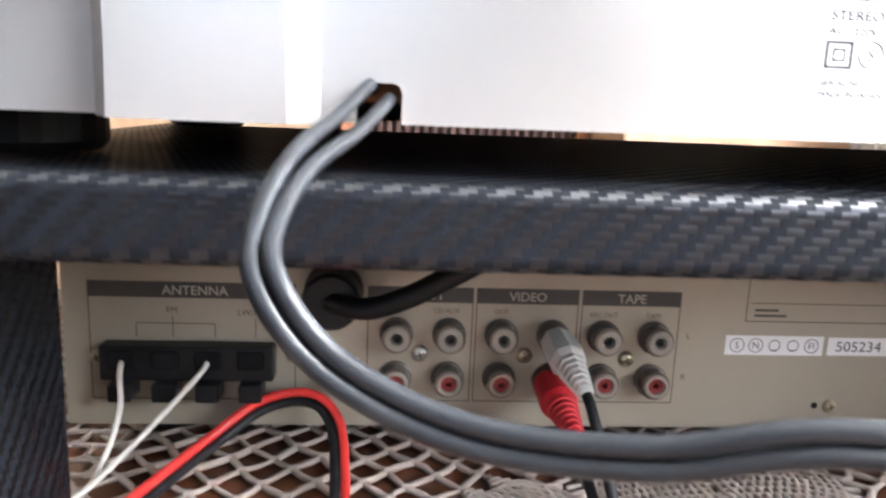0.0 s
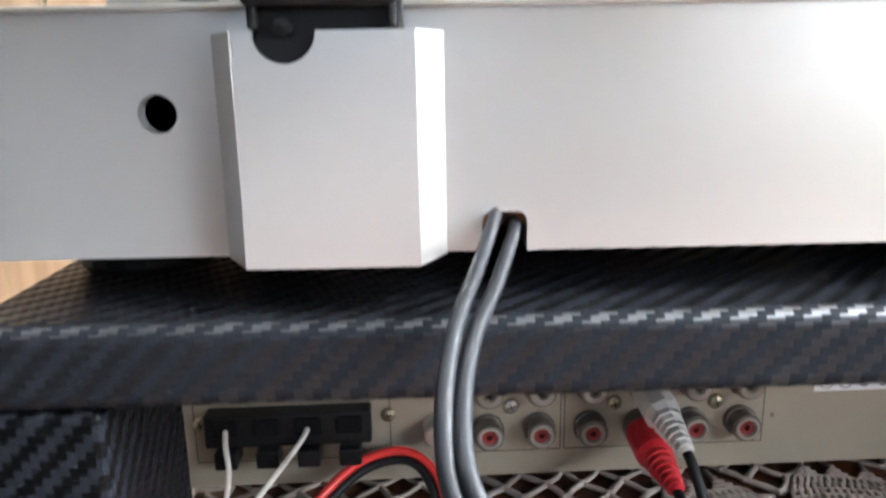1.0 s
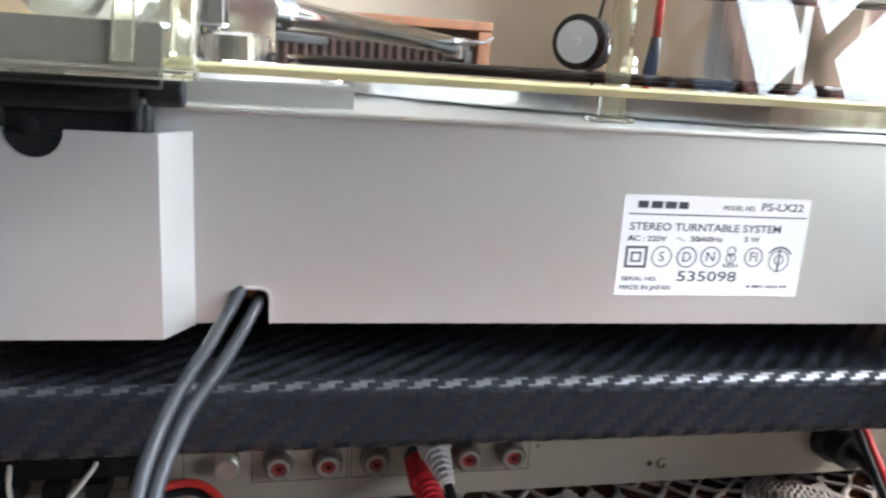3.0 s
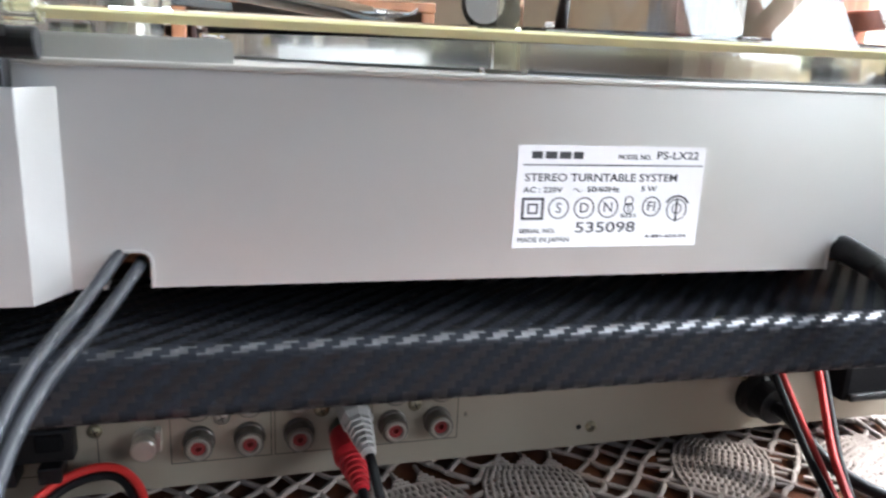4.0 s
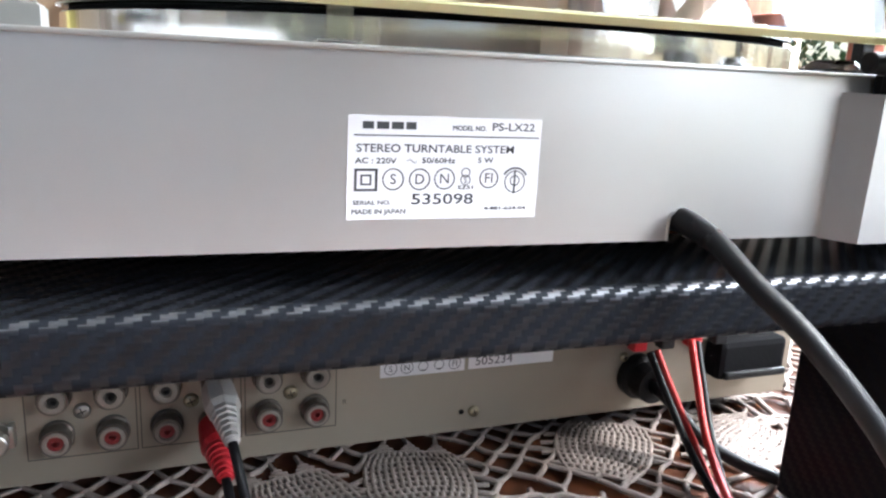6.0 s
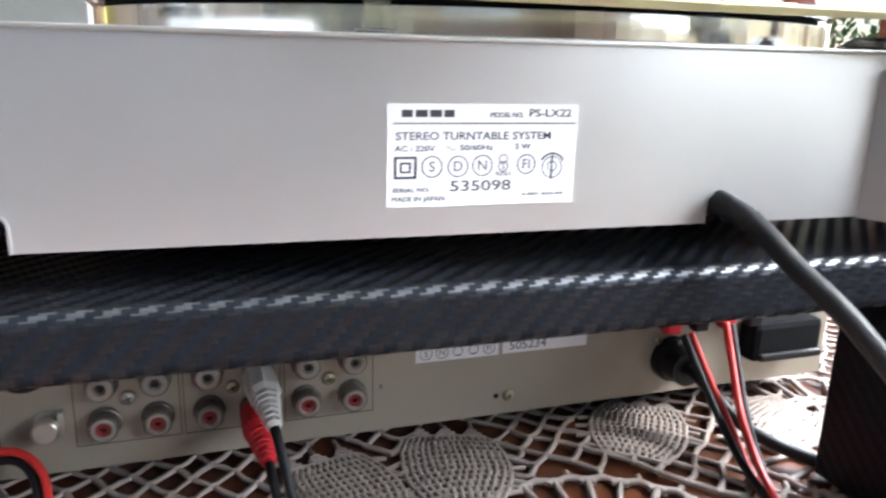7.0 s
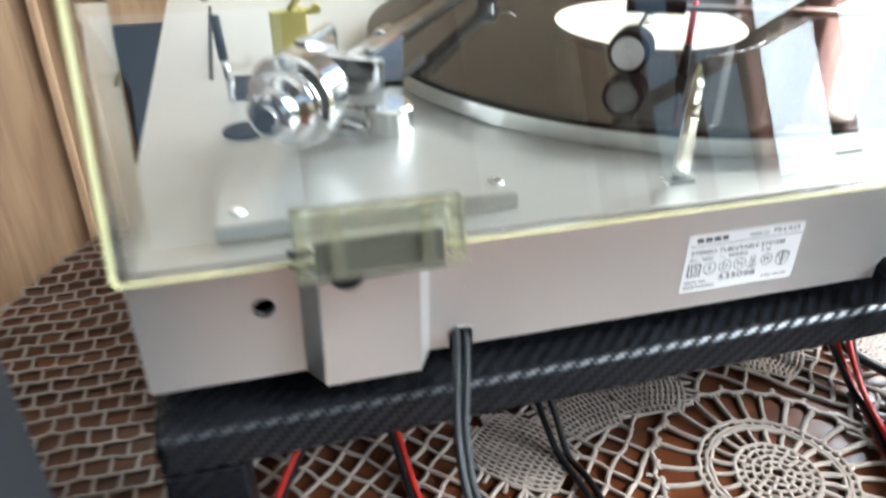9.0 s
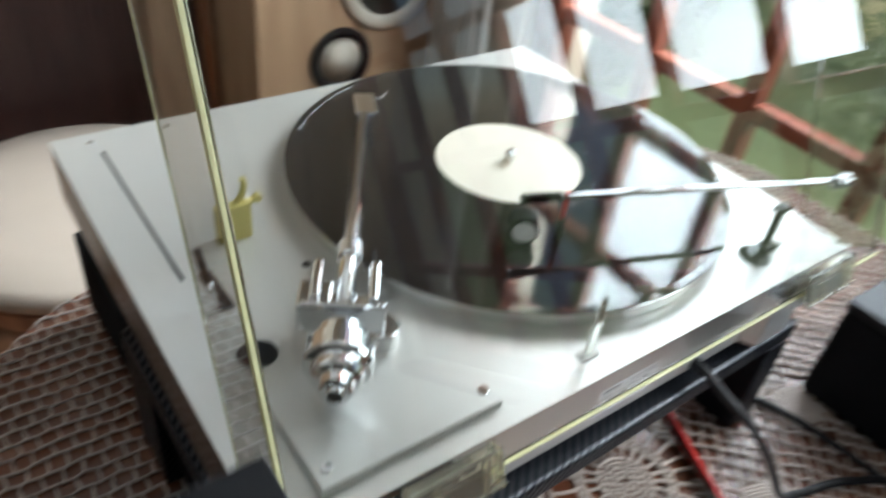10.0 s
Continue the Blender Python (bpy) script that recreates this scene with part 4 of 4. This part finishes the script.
rod = part("rod", tube([END, (END + TIP) / 2, TIP], 0.0019, 12), CHROME, brush)
d = (TIP - END).normalized()
part("end_weight", lathe([(0.0, 0), (0.0045, 0.0005), (0.0050, 0.004), (0.0050, 0.011), (0.0030, 0.014)], 24, along(END - d * 0.006, TIP)), CHROME, brush)
part("holder", tube([TIP + d * 0.002, TIP - d * 0.022], 0.0030, 10), MATT_BLACK, brush)
side = Vector((-0.62, -0.78, 0))
rol = Vector((0.1000, 0.0985, RZ + 0.0098))
roller = part("roller", lathe([(0.0, -0.001), (0.0072, -0.001), (0.0092, 0.0), (0.0092, 0.012), (0.0072, 0.0125), (0.0, 0.0125)], 28, along(rol + side * 0.006, rol - side)), MATT_BLACK, brush)
part("roller_face", lathe([(0.0, 0.0), (0.0070, 0.0), (0.0070, 0.0004), (0.0014, 0.0006), (0.0012, 0.0010), (0.0, 0.0010)], 24, along(rol + side * 0.0072, rol + side)), PAPER, roller)
part("roller_wire", tube(smooth_line([rol, rol + Vector((0.008, 0.012, 0.004)), TIP - d * 0.008], 5), 0.0006, 6), BLACK, brush)
hang = TIP - d * 0.026
part("brush_stem", tube([hang + Vector((0, 0, 0.003)), hang + Vector((-0.0005, -0.001, -0.015))], 0.0014, 10), RED_RUBBER, brush, smooth=True)
part("brush_bristles", tube([hang + Vector((-0.0005, -0.001, -0.015)), hang + Vector((-0.0018, -0.002, -0.0275))], lambda q: 0.0018 + 0.0008 * q, 10), BLACK, brush, smooth=True)

# ---- receiver under the stand ----
receiver = thing("stereo_receiver", "champagne-silver stereo receiver seen from its socket side", "receiver")
receiver.matrix_world = pose(0, 0.0955, 0, 0, 0, 1.6)
RB, RT = 0.7555, 0.826
part("rear_plate", box(-0.108, 0.318, 0, 0.0015, RB, RT, 0.0004), BACKPLATE, receiver)
part("case", box(-0.0985, 0.3085, 0.0018, 0.25, RB, RT + 0.001, 0.0012), MATT_BLACK, receiver)
for fx in (-0.08, 0.29):
    for fy in (0.03, 0.24):
        part("foot", lathe([(0.013, TZ + 0.002), (0.015, TZ + 0.004), (0.015, RB + 0.0005)], 20, Matrix.Translation((fx, fy, 0))), BLACK, receiver)
PF = -0.00006


def frame_line(x0, x1, z0, z1):
    w = 0.00035
    part("printed_frame", plate([(x0, z0), (x1, z0), (x1, z1), (x0, z1)], [[(x0 + w, z0 + w), (x1 - w, z0 + w), (x1 - w, z1 - w), (x0 + w, z1 - w)]], 0.00006, upright(-0.00006)), PRINT, receiver)


for x0, x1, body, tx in ((-0.0997, -0.0339, "ANTENNA", -0.066), (-0.0106, 0.0244, "INPUT", 0.0085), (0.0254, 0.0600, "VIDEO", 0.0427), (0.0611, 0.0953, "TAPE", 0.0782)):
    frame_line(x0, x1, 0.7646, 0.8045)
    bar(x0, x1, 0.7992, 0.8043, PF, "printed_band", receiver, PRINT)
    letters("printed_heading", body, tx, 0.80025, 0.0030, PF - 0.0001, receiver, PRINT_PALE, None, "CENTER", 0.00004)
for tx, tz, body, h in ((-0.0735, 0.7942, "FM", 0.0020), (-0.0475, 0.7936, "LW/MW", 0.0020), (0.0155, 0.7957, "CD/AUX", 0.0016), (0.0690, 0.7952, "REC OUT", 0.0016),
                        (0.0862, 0.7952, "TAPE", 0.0016), (0.0340, 0.7957, "OUT", 0.0016), (0.0990, 0.7880, "L", 0.0020), (0.0985, 0.7733, "R", 0.0020)):
    letters("printed_word", body, tx, tz, h, PF, receiver, PRINT, None, "CENTER")
for a, b, z in ((-0.0850, -0.0600, 0.7905), (-0.0735, -0.0732, 0.7920)):
    bar(a, b, z, z + 0.0003, PF, "printed_line", receiver, PRINT)
for x, z0, z1 in ((-0.0850, 0.786, 0.7905), (-0.0600, 0.786, 0.7905), (-0.0734, 0.786, 0.7930), (-0.0470, 0.786, 0.7925)):
    bar(x, x + 0.0003, z0, z1, PF, "printed_line", receiver, PRINT)
frame_line(0.1185, 0.235, 0.7945, 0.8120)
bar(0.1200, 0.2330, 0.8010, 0.8013, PF, "printed_line", receiver, PRINT)
for z, w in ((0.7982, 0.0085), (0.7963, 0.0115)):
    bar(0.1215, 0.1215 + w, z, z + 0.0009, PF, "printed_line", receiver, PRINT)
sticker = part("approval_sticker", box(0.1124, 0.1477, -0.00012, 0, 0.7826, 0.7896), PAPER, receiver, "white sticker with approval marks")
for i, ch in enumerate(("S", "N", "", "", "FI")):
    cx = 0.1166 + 0.0067 * i
    ring_mark(cx, 0.7861, 0.0026 if ch else 0.0021, 0.00028, -0.00014, "approval_ring", sticker, INK)
    if ch:
        letters("approval_letter", ch, cx, 0.7849, 0.0024, -0.00014, sticker, INK, None, "CENTER")
    else:
        bar(cx - 0.0012, cx + 0.0012, 0.7842, 0.7846, -0.00014, "approval_bar", sticker, INK)
sticker2 = part("serial_sticker", box(0.1494, 0.1880, -0.00012, 0, 0.7828, 0.7893), PAPER, receiver, "white serial number sticker")
letters("serial_text", "505234", 0.1522, 0.7843, 0.0036, -0.00014, sticker2, INK, 0.0165)

FWD = pose(0, 0, 0, 90, 0, 0)       # turns a body's own z to the camera's side


def out_of_panel(x, z, y=0.0):
    return Matrix.Translation((x, y, z)) @ FWD


def jack(x, z, insert):
    j = part("phono_socket", lathe([(0.0056, -0.0002), (0.0056, 0.0018), (0.0050, 0.0022), (0.0050, 0.0066), (0.0047, 0.0070), (0.0040, 0.0070), (0.0040, 0.0030), (0.0, 0.0030)], 28, out_of_panel(x, z)), JACK_SHELL, receiver)
    part("socket_ring", lathe([(0.0041, 0.0030), (0.0041, 0.0074), (0.0037, 0.0077), (0.0030 if insert is JACK_RED else 0.0022, 0.0077), (0.0027 if insert is JACK_RED else 0.0018, 0.0070), (0.0016, 0.0034), (0.0, 0.0034)], 28, out_of_panel(x, z)), JACK_WHITE, j)
    part("socket_core", lathe([(0.0028 if insert is JACK_RED else 0.0014, 0.0030), (0.0028 if insert is JACK_RED else 0.0014, 0.0066), (0.0011, 0.0066), (0.0009, 0.0045), (0.0, 0.0045)], 20, out_of_panel(x, z)), insert, j)
    return j


COLS = [-0.0009, 0.0166, 0.0341, 0.0517, 0.0692, 0.0867]
for cx in COLS:
    jack(cx, 0.7885, PRINT)
    jack(cx, 0.7733, JACK_RED)


def panel_screw(x, z, r, material):
    s = part("panel_screw", lathe([(r, -0.0002), (r, 0.0006), (r * 0.75, 0.0013), (0.0, 0.0016)], 22, out_of_panel(x, z)), material, receiver, smooth=True)
    for a in (20, 110):
        b = box(-r * 0.55, r * 0.55, -0.00018, 0.00018, 0.0012, 0.0017)
        b.transform(out_of_panel(x, z) @ pose(0, 0, 0, 0, 0, a))
        part("screw_slot", b, BLACK, s)
    return s


for x, z, r, m in ((0.0071, 0.7815, 0.0028, ZINC), (0.0425, 0.7813, 0.0027, STEEL_DULL), (0.0779, 0.7805, 0.0027, STEEL_DULL), (-0.0347, 0.7800, 0.0024, STEEL_DULL), (-0.0973, 0.7790, 0.0024, STEEL_DULL), (0.1530, 0.7640, 0.0024, STEEL_DULL), (0.2235, 0.7815, 0.0022, STEEL_DULL)):
    panel_screw(x, z, r, m)
part("case_hole", lathe([(0.0011, 0), (0.0011, 0.0003), (0, 0.0003)], 14, out_of_panel(0.1475, 0.7642)), BLACK, receiver)
# aerial push terminals
term = part("aerial_terminal_block", box(-0.0945, -0.0402, -0.0075, -0.0001, 0.7735, 0.7850, 0.0008), BLACK, receiver, "black aerial push terminals")
for i in range(4):
    x = -0.0920 + 0.0134 * i
    part("terminal_mouth", box(x, x + 0.0088, -0.0085, -0.0050, 0.7775, 0.7838, 0.0010), MATT_BLACK, term)
    part("terminal_tab", merge(box(x + 0.0012, x + 0.0084, -0.0120, -0.0020, 0.7680, 0.7738, 0.0006)), BLACK, term)
gnd = part("ground_post", lathe([(0.0045, 0), (0.0045, 0.0012), (0.0022, 0.0014), (0.0022, 0.0045), (0.0040, 0.0048), (0.0042, 0.0085), (0.0036, 0.0090), (0.0, 0.0090)], 24, out_of_panel(-0.0185, 0.7755)), ZINC, receiver)
part("ground_washer", box(-0.0150, -0.0132, -0.0040, 0, 0.7720, 0.7800, 0.0003), ZINC, receiver)
# coaxial plug pushed into its socket, with its lead
coax = part("aerial_plug", lathe([(0.0095, 0), (0.0095, 0.004), (0.0090, 0.006), (0.0090, 0.016), (0.0080, 0.0175), (0.0, 0.0175)], 30, out_of_panel(-0.0215, 0.8030)), BLACK, receiver, "black aerial plug")
# speaker terminals, cord bushing, mains outlet
for sx in (0.222, 0.236, 0.250, 0.264):
    t = part("speaker_terminal", box(sx - 0.0045, sx + 0.0045, -0.010, 0, 0.7905, 0.8050, 0.0010), BLACK, receiver, "spring speaker terminal")
    part("terminal_lever", box(sx - 0.0034, sx + 0.0034, -0.0135, -0.0080, 0.7890, 0.7945, 0.0008), RED_RUBBER if sx in (0.222, 0.250) else BLACK, t)
part("cord_bushing", lathe([(0.0100, 0), (0.0100, 0.004), (0.0085, 0.006), (0.0078, 0.014), (0.0, 0.014)], 26, out_of_panel(0.2310, 0.7725)), BLACK, receiver)
outlet = part("mains_outlet", box(0.266, 0.304, -0.0120, 0, 0.7700, 0.7890, 0.0030), MATT_BLACK, receiver, "black mains outlet with a rounded lip")
part("outlet_lip", box(0.268, 0.302, -0.0150, -0.0121, 0.7715, 0.7752, 0.0012), BLACK, outlet)


# ---- plugs and leads ----
def plug(name, a, b, material, label):
    """Phono plug from its socket a to its tail b."""
    a, b = Vector(a), Vector(b)
    L = (b - a).length
    t = thing(name, label, "plug")
    k = L / 0.030
    prof = [(0.0052, 0), (0.0056, 0.001 * k), (0.0060, 0.010 * k), (0.0060, 0.0125 * k), (0.0048, 0.015 * k)]
    for i in range(6):
        z = (0.0155 + 0.0024 * i) * k
        r = 0.0049 - 0.00042 * i
        prof += [(r, z), (r, z + 0.0014 * k), (r - 0.0006, z + 0.0016 * k), (r - 0.0006, z + 0.0022 * k)]
    prof += [(0.0020, 0.030 * k), (0.0, 0.030 * k)]
    part("sleeve", lathe(prof, 8 if material is WHITE_RUBBER else 24, along(a, b)), material, t)
    part("metal_collar", lathe([(0.0053, -0.003), (0.0053, 0.0002), (0.0, 0.0002)], 24, along(a, b)), JACK_SHELL, t)
    return t


plug("phono_plug", (0.0514, 0.0890, 0.7893), (0.0548, 0.0584, 0.7830), WHITE_RUBBER, "milky white ribbed phono plug in the video socket")
plug("phono_plug", (0.0500, 0.0890, 0.7745), (0.0526, 0.0585, 0.7705), RED_RUBBER, "red ribbed phono plug in the video socket")


def lead(name, paths, label, category="cable"):
    """A cord of one or more strands: (points, radius, material)."""
    t = thing(name, label, category)
    for pts, r, m in paths:
        part("strand", tube(smooth_line(pts, 12), r, 14), m, t, smooth=True)
    return t


TC = TZ + 0.0052
lead("plug_lead", [([(0.0548, 0.0584, 0.7830), (0.0556, 0.0545, 0.7800), (0.0580, 0.0470, 0.7690), (0.0625, 0.0360, TC + 0.001), (0.0665, 0.015, TC), (0.068, -0.06, TC), (0.06, -0.16, TC)], 0.0016, CORD_BLACK)],
     "thin black lead of the white phono plug")
lead("plug_lead", [([(0.0526, 0.0585, 0.7705), (0.0532, 0.0550, 0.7680), (0.0550, 0.0490, 0.7600), (0.0585, 0.0380, TC), (0.0618, 0.012, TC), (0.063, -0.06, TC), (0.052, -0.16, TC)], 0.0016, CORD_BLACK)],
     "thin black lead of the red phono plug")
SIG = [(-0.0047, 0.0055, 0.8655), (-0.0049, -0.0010, 0.8655), (-0.0093, -0.0176, 0.8603), (-0.0142, -0.0344, 0.8556), (-0.0164, -0.0498, 0.8495), (-0.0149, -0.0600, 0.8437), (-0.0068, -0.0626, 0.8343),
       (0.0085, -0.0667, 0.8284), (0.0272, -0.0722, 0.8288), (0.0479, -0.0777, 0.8333), (0.085, -0.086, 0.830), (0.125, -0.095, 0.795), (0.150, -0.10, 0.757), (0.18, -0.13, TC), (0.26, -0.22, TC)]


def beside(pts, off):
    """The same course moved sideways by off, one value or one for each point."""
    out = []
    for i, q in enumerate(pts):
        q = Vector(q)
        a, b = Vector(pts[max(i - 1, 0)]), Vector(pts[min(i + 1, len(pts) - 1)])
        s = (b - a).cross(Vector((0.05, -0.99, 0.1))).normalized()
        k = off[min(i, len(off) - 1)] if isinstance(off, (list, tuple)) else off
        out.append(q + s * k)
    return out


SPREAD = [0.0020, 0.0022, 0.0021, 0.0016, 0.00125]      # the two strands part towards the notch
sig = lead("signal_cord", [(beside(SIG, SPREAD), 0.00132, CORD_GREY), (beside(SIG, [-k for k in SPREAD]), 0.00132, CORD_GREY)], "grey twin signal cord from the notch in the turntable")
mains = lead("mains_cord", [([(0.1683, 0.0055, 0.8655), (0.1685, -0.001, 0.8655), (0.1702, -0.011, 0.8630), (0.1755, -0.023, 0.8535), (0.1830, -0.036, 0.8425), (0.1965, -0.050, 0.8210), (0.2130, -0.060, 0.790),
                      (0.232, -0.066, 0.760), (0.255, -0.070, TC), (0.30, -0.085, TC), (0.335, -0.12, TC), (0.36, -0.25, TC)], 0.0029, CORD_BLACK)],
     "thick dark grey mains cord from the turntable")

part("strain_relief", tube(smooth_line([(0.1684, 0.0050, 0.8655), (0.1686, -0.0020, 0.8653), (0.1704, -0.0115, 0.8626)], 6), lambda q: 0.0037 - 0.0006 * q, 16), BLACK, mains, "black moulded strain relief", smooth=True)


def pair(name, pts, r, m1, m2, label):
    return lead(name, [(beside(pts, r * 1.02), r, m1), (beside(pts, -r * 1.02), r, m2)], label)


pair("speaker_wire", [(0.2270, 0.086, 0.790), (0.2290, 0.078, 0.779), (0.2320, 0.064, 0.762), (0.2310, 0.045, TC), (0.222, 0.020, TC), (0.210, -0.010, TC), (0.19, -0.10, TC)], 0.0016, CORD_BLACK, CORD_RED, "red and black twin speaker wire")
pair("speaker_wire", [(0.2470, 0.086, 0.793), (0.2440, 0.076, 0.781), (0.2375, 0.058, 0.764), (0.2300, 0.035, TC + 0.003), (0.216, 0.002, TC + 0.003), (0.200, -0.04, TC + 0.003), (0.18, -0.11, TC)], 0.0016, CORD_RED, CORD_BLACK, "red and black twin speaker wire")
pair("supply_wire", [(-0.0820, 0.025, TC), (-0.0700, 0.053, TC + 0.003), (-0.0570, 0.074, 0.7585), (-0.0430, 0.085, 0.7665), (-0.0285, 0.086, 0.7690), (-0.0195, 0.078, 0.7645), (-0.0162, 0.062, 0.7550), (-0.0150, 0.040, TC), (-0.012, -0.02, TC), (-0.02, -0.14, TC)],
     0.0015, CORD_BLACK, CORD_RED, "red and black twin wire looped on the cloth")
lead("receiver_mains_cord", [([(0.2310, 0.090, 0.7725), (0.2325, 0.080, 0.7705), (0.2440, 0.064, 0.7560), (0.2620, 0.044, TC), (0.2850, 0.020, TC), (0.305, -0.005, TC), (0.318, -0.06, TC), (0.33, -0.2, TC)], 0.0027, CORD_BLACK)], "black mains cord of the receiver")
lead("aerial_wire", [([(-0.0872, 0.0865, 0.7810), (-0.0862, 0.081, 0.7770), (-0.0845, 0.076, 0.7690), (-0.0862, 0.070, 0.7580), (-0.0905, 0.061, TC - 0.001), (-0.1000, 0.048, TC - 0.001), (-0.125, 0.03, TC - 0.001)], 0.0009, CORD_WHITE)], "thin white aerial wire in the push terminal")
lead("aerial_wire", [([(-0.0602, 0.0865, 0.7805), (-0.0625, 0.082, 0.7770), (-0.0725, 0.074, 0.7660), (-0.0850, 0.064, 0.7535), (-0.0920, 0.056, TC - 0.001), (-0.1010, 0.043, TC - 0.001), (-0.125, 0.022, TC - 0.001)], 0.0009, CORD_WHITE)], "thin white aerial wire in the push terminal")
lead("aerial_lead", [([(-0.0215, 0.080, 0.8030), (-0.0150, 0.0745, 0.8028), (-0.0075, 0.0720, 0.8035), (0.0030, 0.0715, 0.8075), (0.0135, 0.0720, 0.8130), (0.0270, 0.0740, 0.8200), (0.040, 0.078, 0.826)], 0.0034, BLACK)], "short black aerial lead under the shelf")


# ---- dark cabinets beside the stand ----
def loudspeaker(name, x0, x1, y0, y1, z1, label):
    t = thing(name, label, "loudspeaker")
    part("cabinet", box(x0, x1, y0, y1, TZ + 0.003, z1 - 0.0005, 0.0015), GREY_SIDE, t)
    part("top_panel", box(x0 + 0.001, x1 - 0.001, y0 + 0.001, y1 - 0.001, z1 - 0.0004, z1 + 0.001, 0.0004), MATT_BLACK, t)
    return t


loudspeaker("loudspeaker", -0.300, -0.124, -0.235, -0.045, 1.033, "dark grey box loudspeaker with a black top")
low_box = thing("equipment_case", "low black equipment case standing on the cloth", "case")
part("body", box(0.345, 0.540, -0.230, -0.010, TZ + 0.005, 0.838, 0.003), MATT_BLACK, low_box)
part("lid", box(0.344, 0.541, -0.231, -0.009, 0.8382, 0.846, 0.002), BLACK, low_box)
for fx, fy in ((0.36, -0.21), (0.36, -0.03), (0.52, -0.21), (0.52, -0.03)):
    part("foot", lathe([(0.008, TZ + 0.002), (0.009, TZ + 0.0055)], 16, Matrix.Translation((fx, fy, 0))), BLACK, low_box)

# ---- furniture beyond the table ----
chair = thing("dining_chair", "wooden chair with a round beige upholstered seat", "chair")
CX, CY = -0.005, 0.955
part("seat", lathe([(0.0, 0.40), (0.215, 0.40), (0.238, 0.412), (0.243, 0.430), (0.232, 0.447), (0.16, 0.454), (0.0, 0.456)], 56, Matrix.Translation((CX, CY, 0))), CUSHION, chair, smooth=True)
part("seat_frame", lathe([(0.225, 0.365), (0.232, 0.37), (0.232, 0.399), (0.20, 0.399)], 48, Matrix.Translation((CX, CY, 0))), FRAME_WOOD, chair)
for ax in (45, 135, 225, 315):
    part("leg", lathe([(0.013, 0), (0.018, 0.2), (0.021, 0.37)], 14, Matrix.Translation((CX + 0.19 * math.cos(radians(ax)), CY + 0.19 * math.sin(radians(ax)), 0))), FRAME_WOOD, chair, smooth=True)

ribbed = thing("ribbed_cabinet", "dark brown cabinet with vertical ribs and orange-brown posts", "cabinet")
part("carcass", box(-0.095, 0.315, 1.27, 1.70, 0.02, 0.965, 0.004), DARK_WOOD, ribbed)
part("post", box(-0.120, -0.0955, 1.245, 1.70, 0.0, 0.985, 0.003), FRAME_WOOD, ribbed)
part("post", box(0.3155, 0.340, 1.245, 1.70, 0.0, 0.985, 0.003), FRAME_WOOD, ribbed)
for i in range(24):
    x = -0.090 + i * 0.017
    part("rib", box(x, x + 0.011, 1.258, 1.2698, 0.05, 0.955, 0.003, 1), DARK_WOOD, ribbed)
part("top_board", box(-0.122, 0.342, 1.243, 1.71, 0.9855, 1.003, 0.003), FRAME_WOOD, ribbed)

glazed = thing("glazed_cabinet", "tan wooden cabinet with a black glazed door", "cabinet")
part("carcass", box(-1.00, -0.135, 1.30, 1.72, 0.0, 1.9, 0.004), TAN_WOOD, glazed)
dr = part("door", box(-0.287, -0.140, 1.283, 1.2995, 0.06, 0.655, 0.003), BLACK, glazed, "black glazed door")
part("door_knob", lathe([(0.009, 0), (0.011, 0.012), (0, 0.014)], 16, Matrix.Translation((-0.265, 1.283, 0.25)) @ FWD), STEEL_DULL, dr)
for a, b, d in ((-0.362, -0.338, 0.022), (-0.418, -0.400, 0.014)):
    part("moulding", box(a, b, 1.30 - d, 1.2997, 0.04, 1.88, 0.004), TAN_WOOD, glazed)

tower = thing("floor_loudspeaker", "low tan wooden loudspeaker with two round drivers", "loudspeaker")
part("cabinet", box(0.345, 0.730, 1.05, 1.50, 0.0, 0.86, 0.006), TAN_WOOD, tower)
for cx, cz, r, m1 in ((0.515, 0.548, 0.066, MATT_BLACK), (0.615, 0.700, 0.105, DISC_PAPER)):
    place = Matrix.Translation((cx, 1.05, cz)) @ FWD
    dv = part("driver_surround", lathe([(r * 0.70, -0.002), (r * 0.72, 0.004), (r * 0.86, 0.009), (r, 0.005), (r, 0.0001)], 48, place), m1, tower, smooth=True)
    part("driver_cone", lathe([(r * 0.71, 0.0005), (r * 0.30, 0.0012), (r * 0.26, 0.004), (0.0, r * 0.12)], 40, place), DISC_PAPER if m1 is MATT_BLACK else BLACK, dv, smooth=True)

curtain = thing("curtain", "white sheer curtain hanging at the window's edge", "curtain")
bm = bmesh.new()
cols = []
for i in range(60):
    x = 0.735 + 0.018 * math.sin(i * 0.9) + 0.006 * math.sin(i * 2.3)
    y = 0.90 + i * 0.0045
    cols.append([bm.verts.new((x + 0.004 * math.sin(k + i * 0.2), y, 0.05 + k * 0.22)) for k in range(11)])
for a, b in zip(cols, cols[1:]):
    for k in range(10):
        bm.faces.new((a[k], b[k], b[k + 1], a[k + 1]))
bmesh.ops.solidify(bm, geom=bm.faces[:], thickness=0.0012)
part("cloth", bm, CURTAIN, curtain, smooth=True)
part("curtain_rod", tube([(0.735, -0.7, 2.27), (0.735, 1.2, 2.27)], 0.011, 12), FRAME_WOOD, curtain)
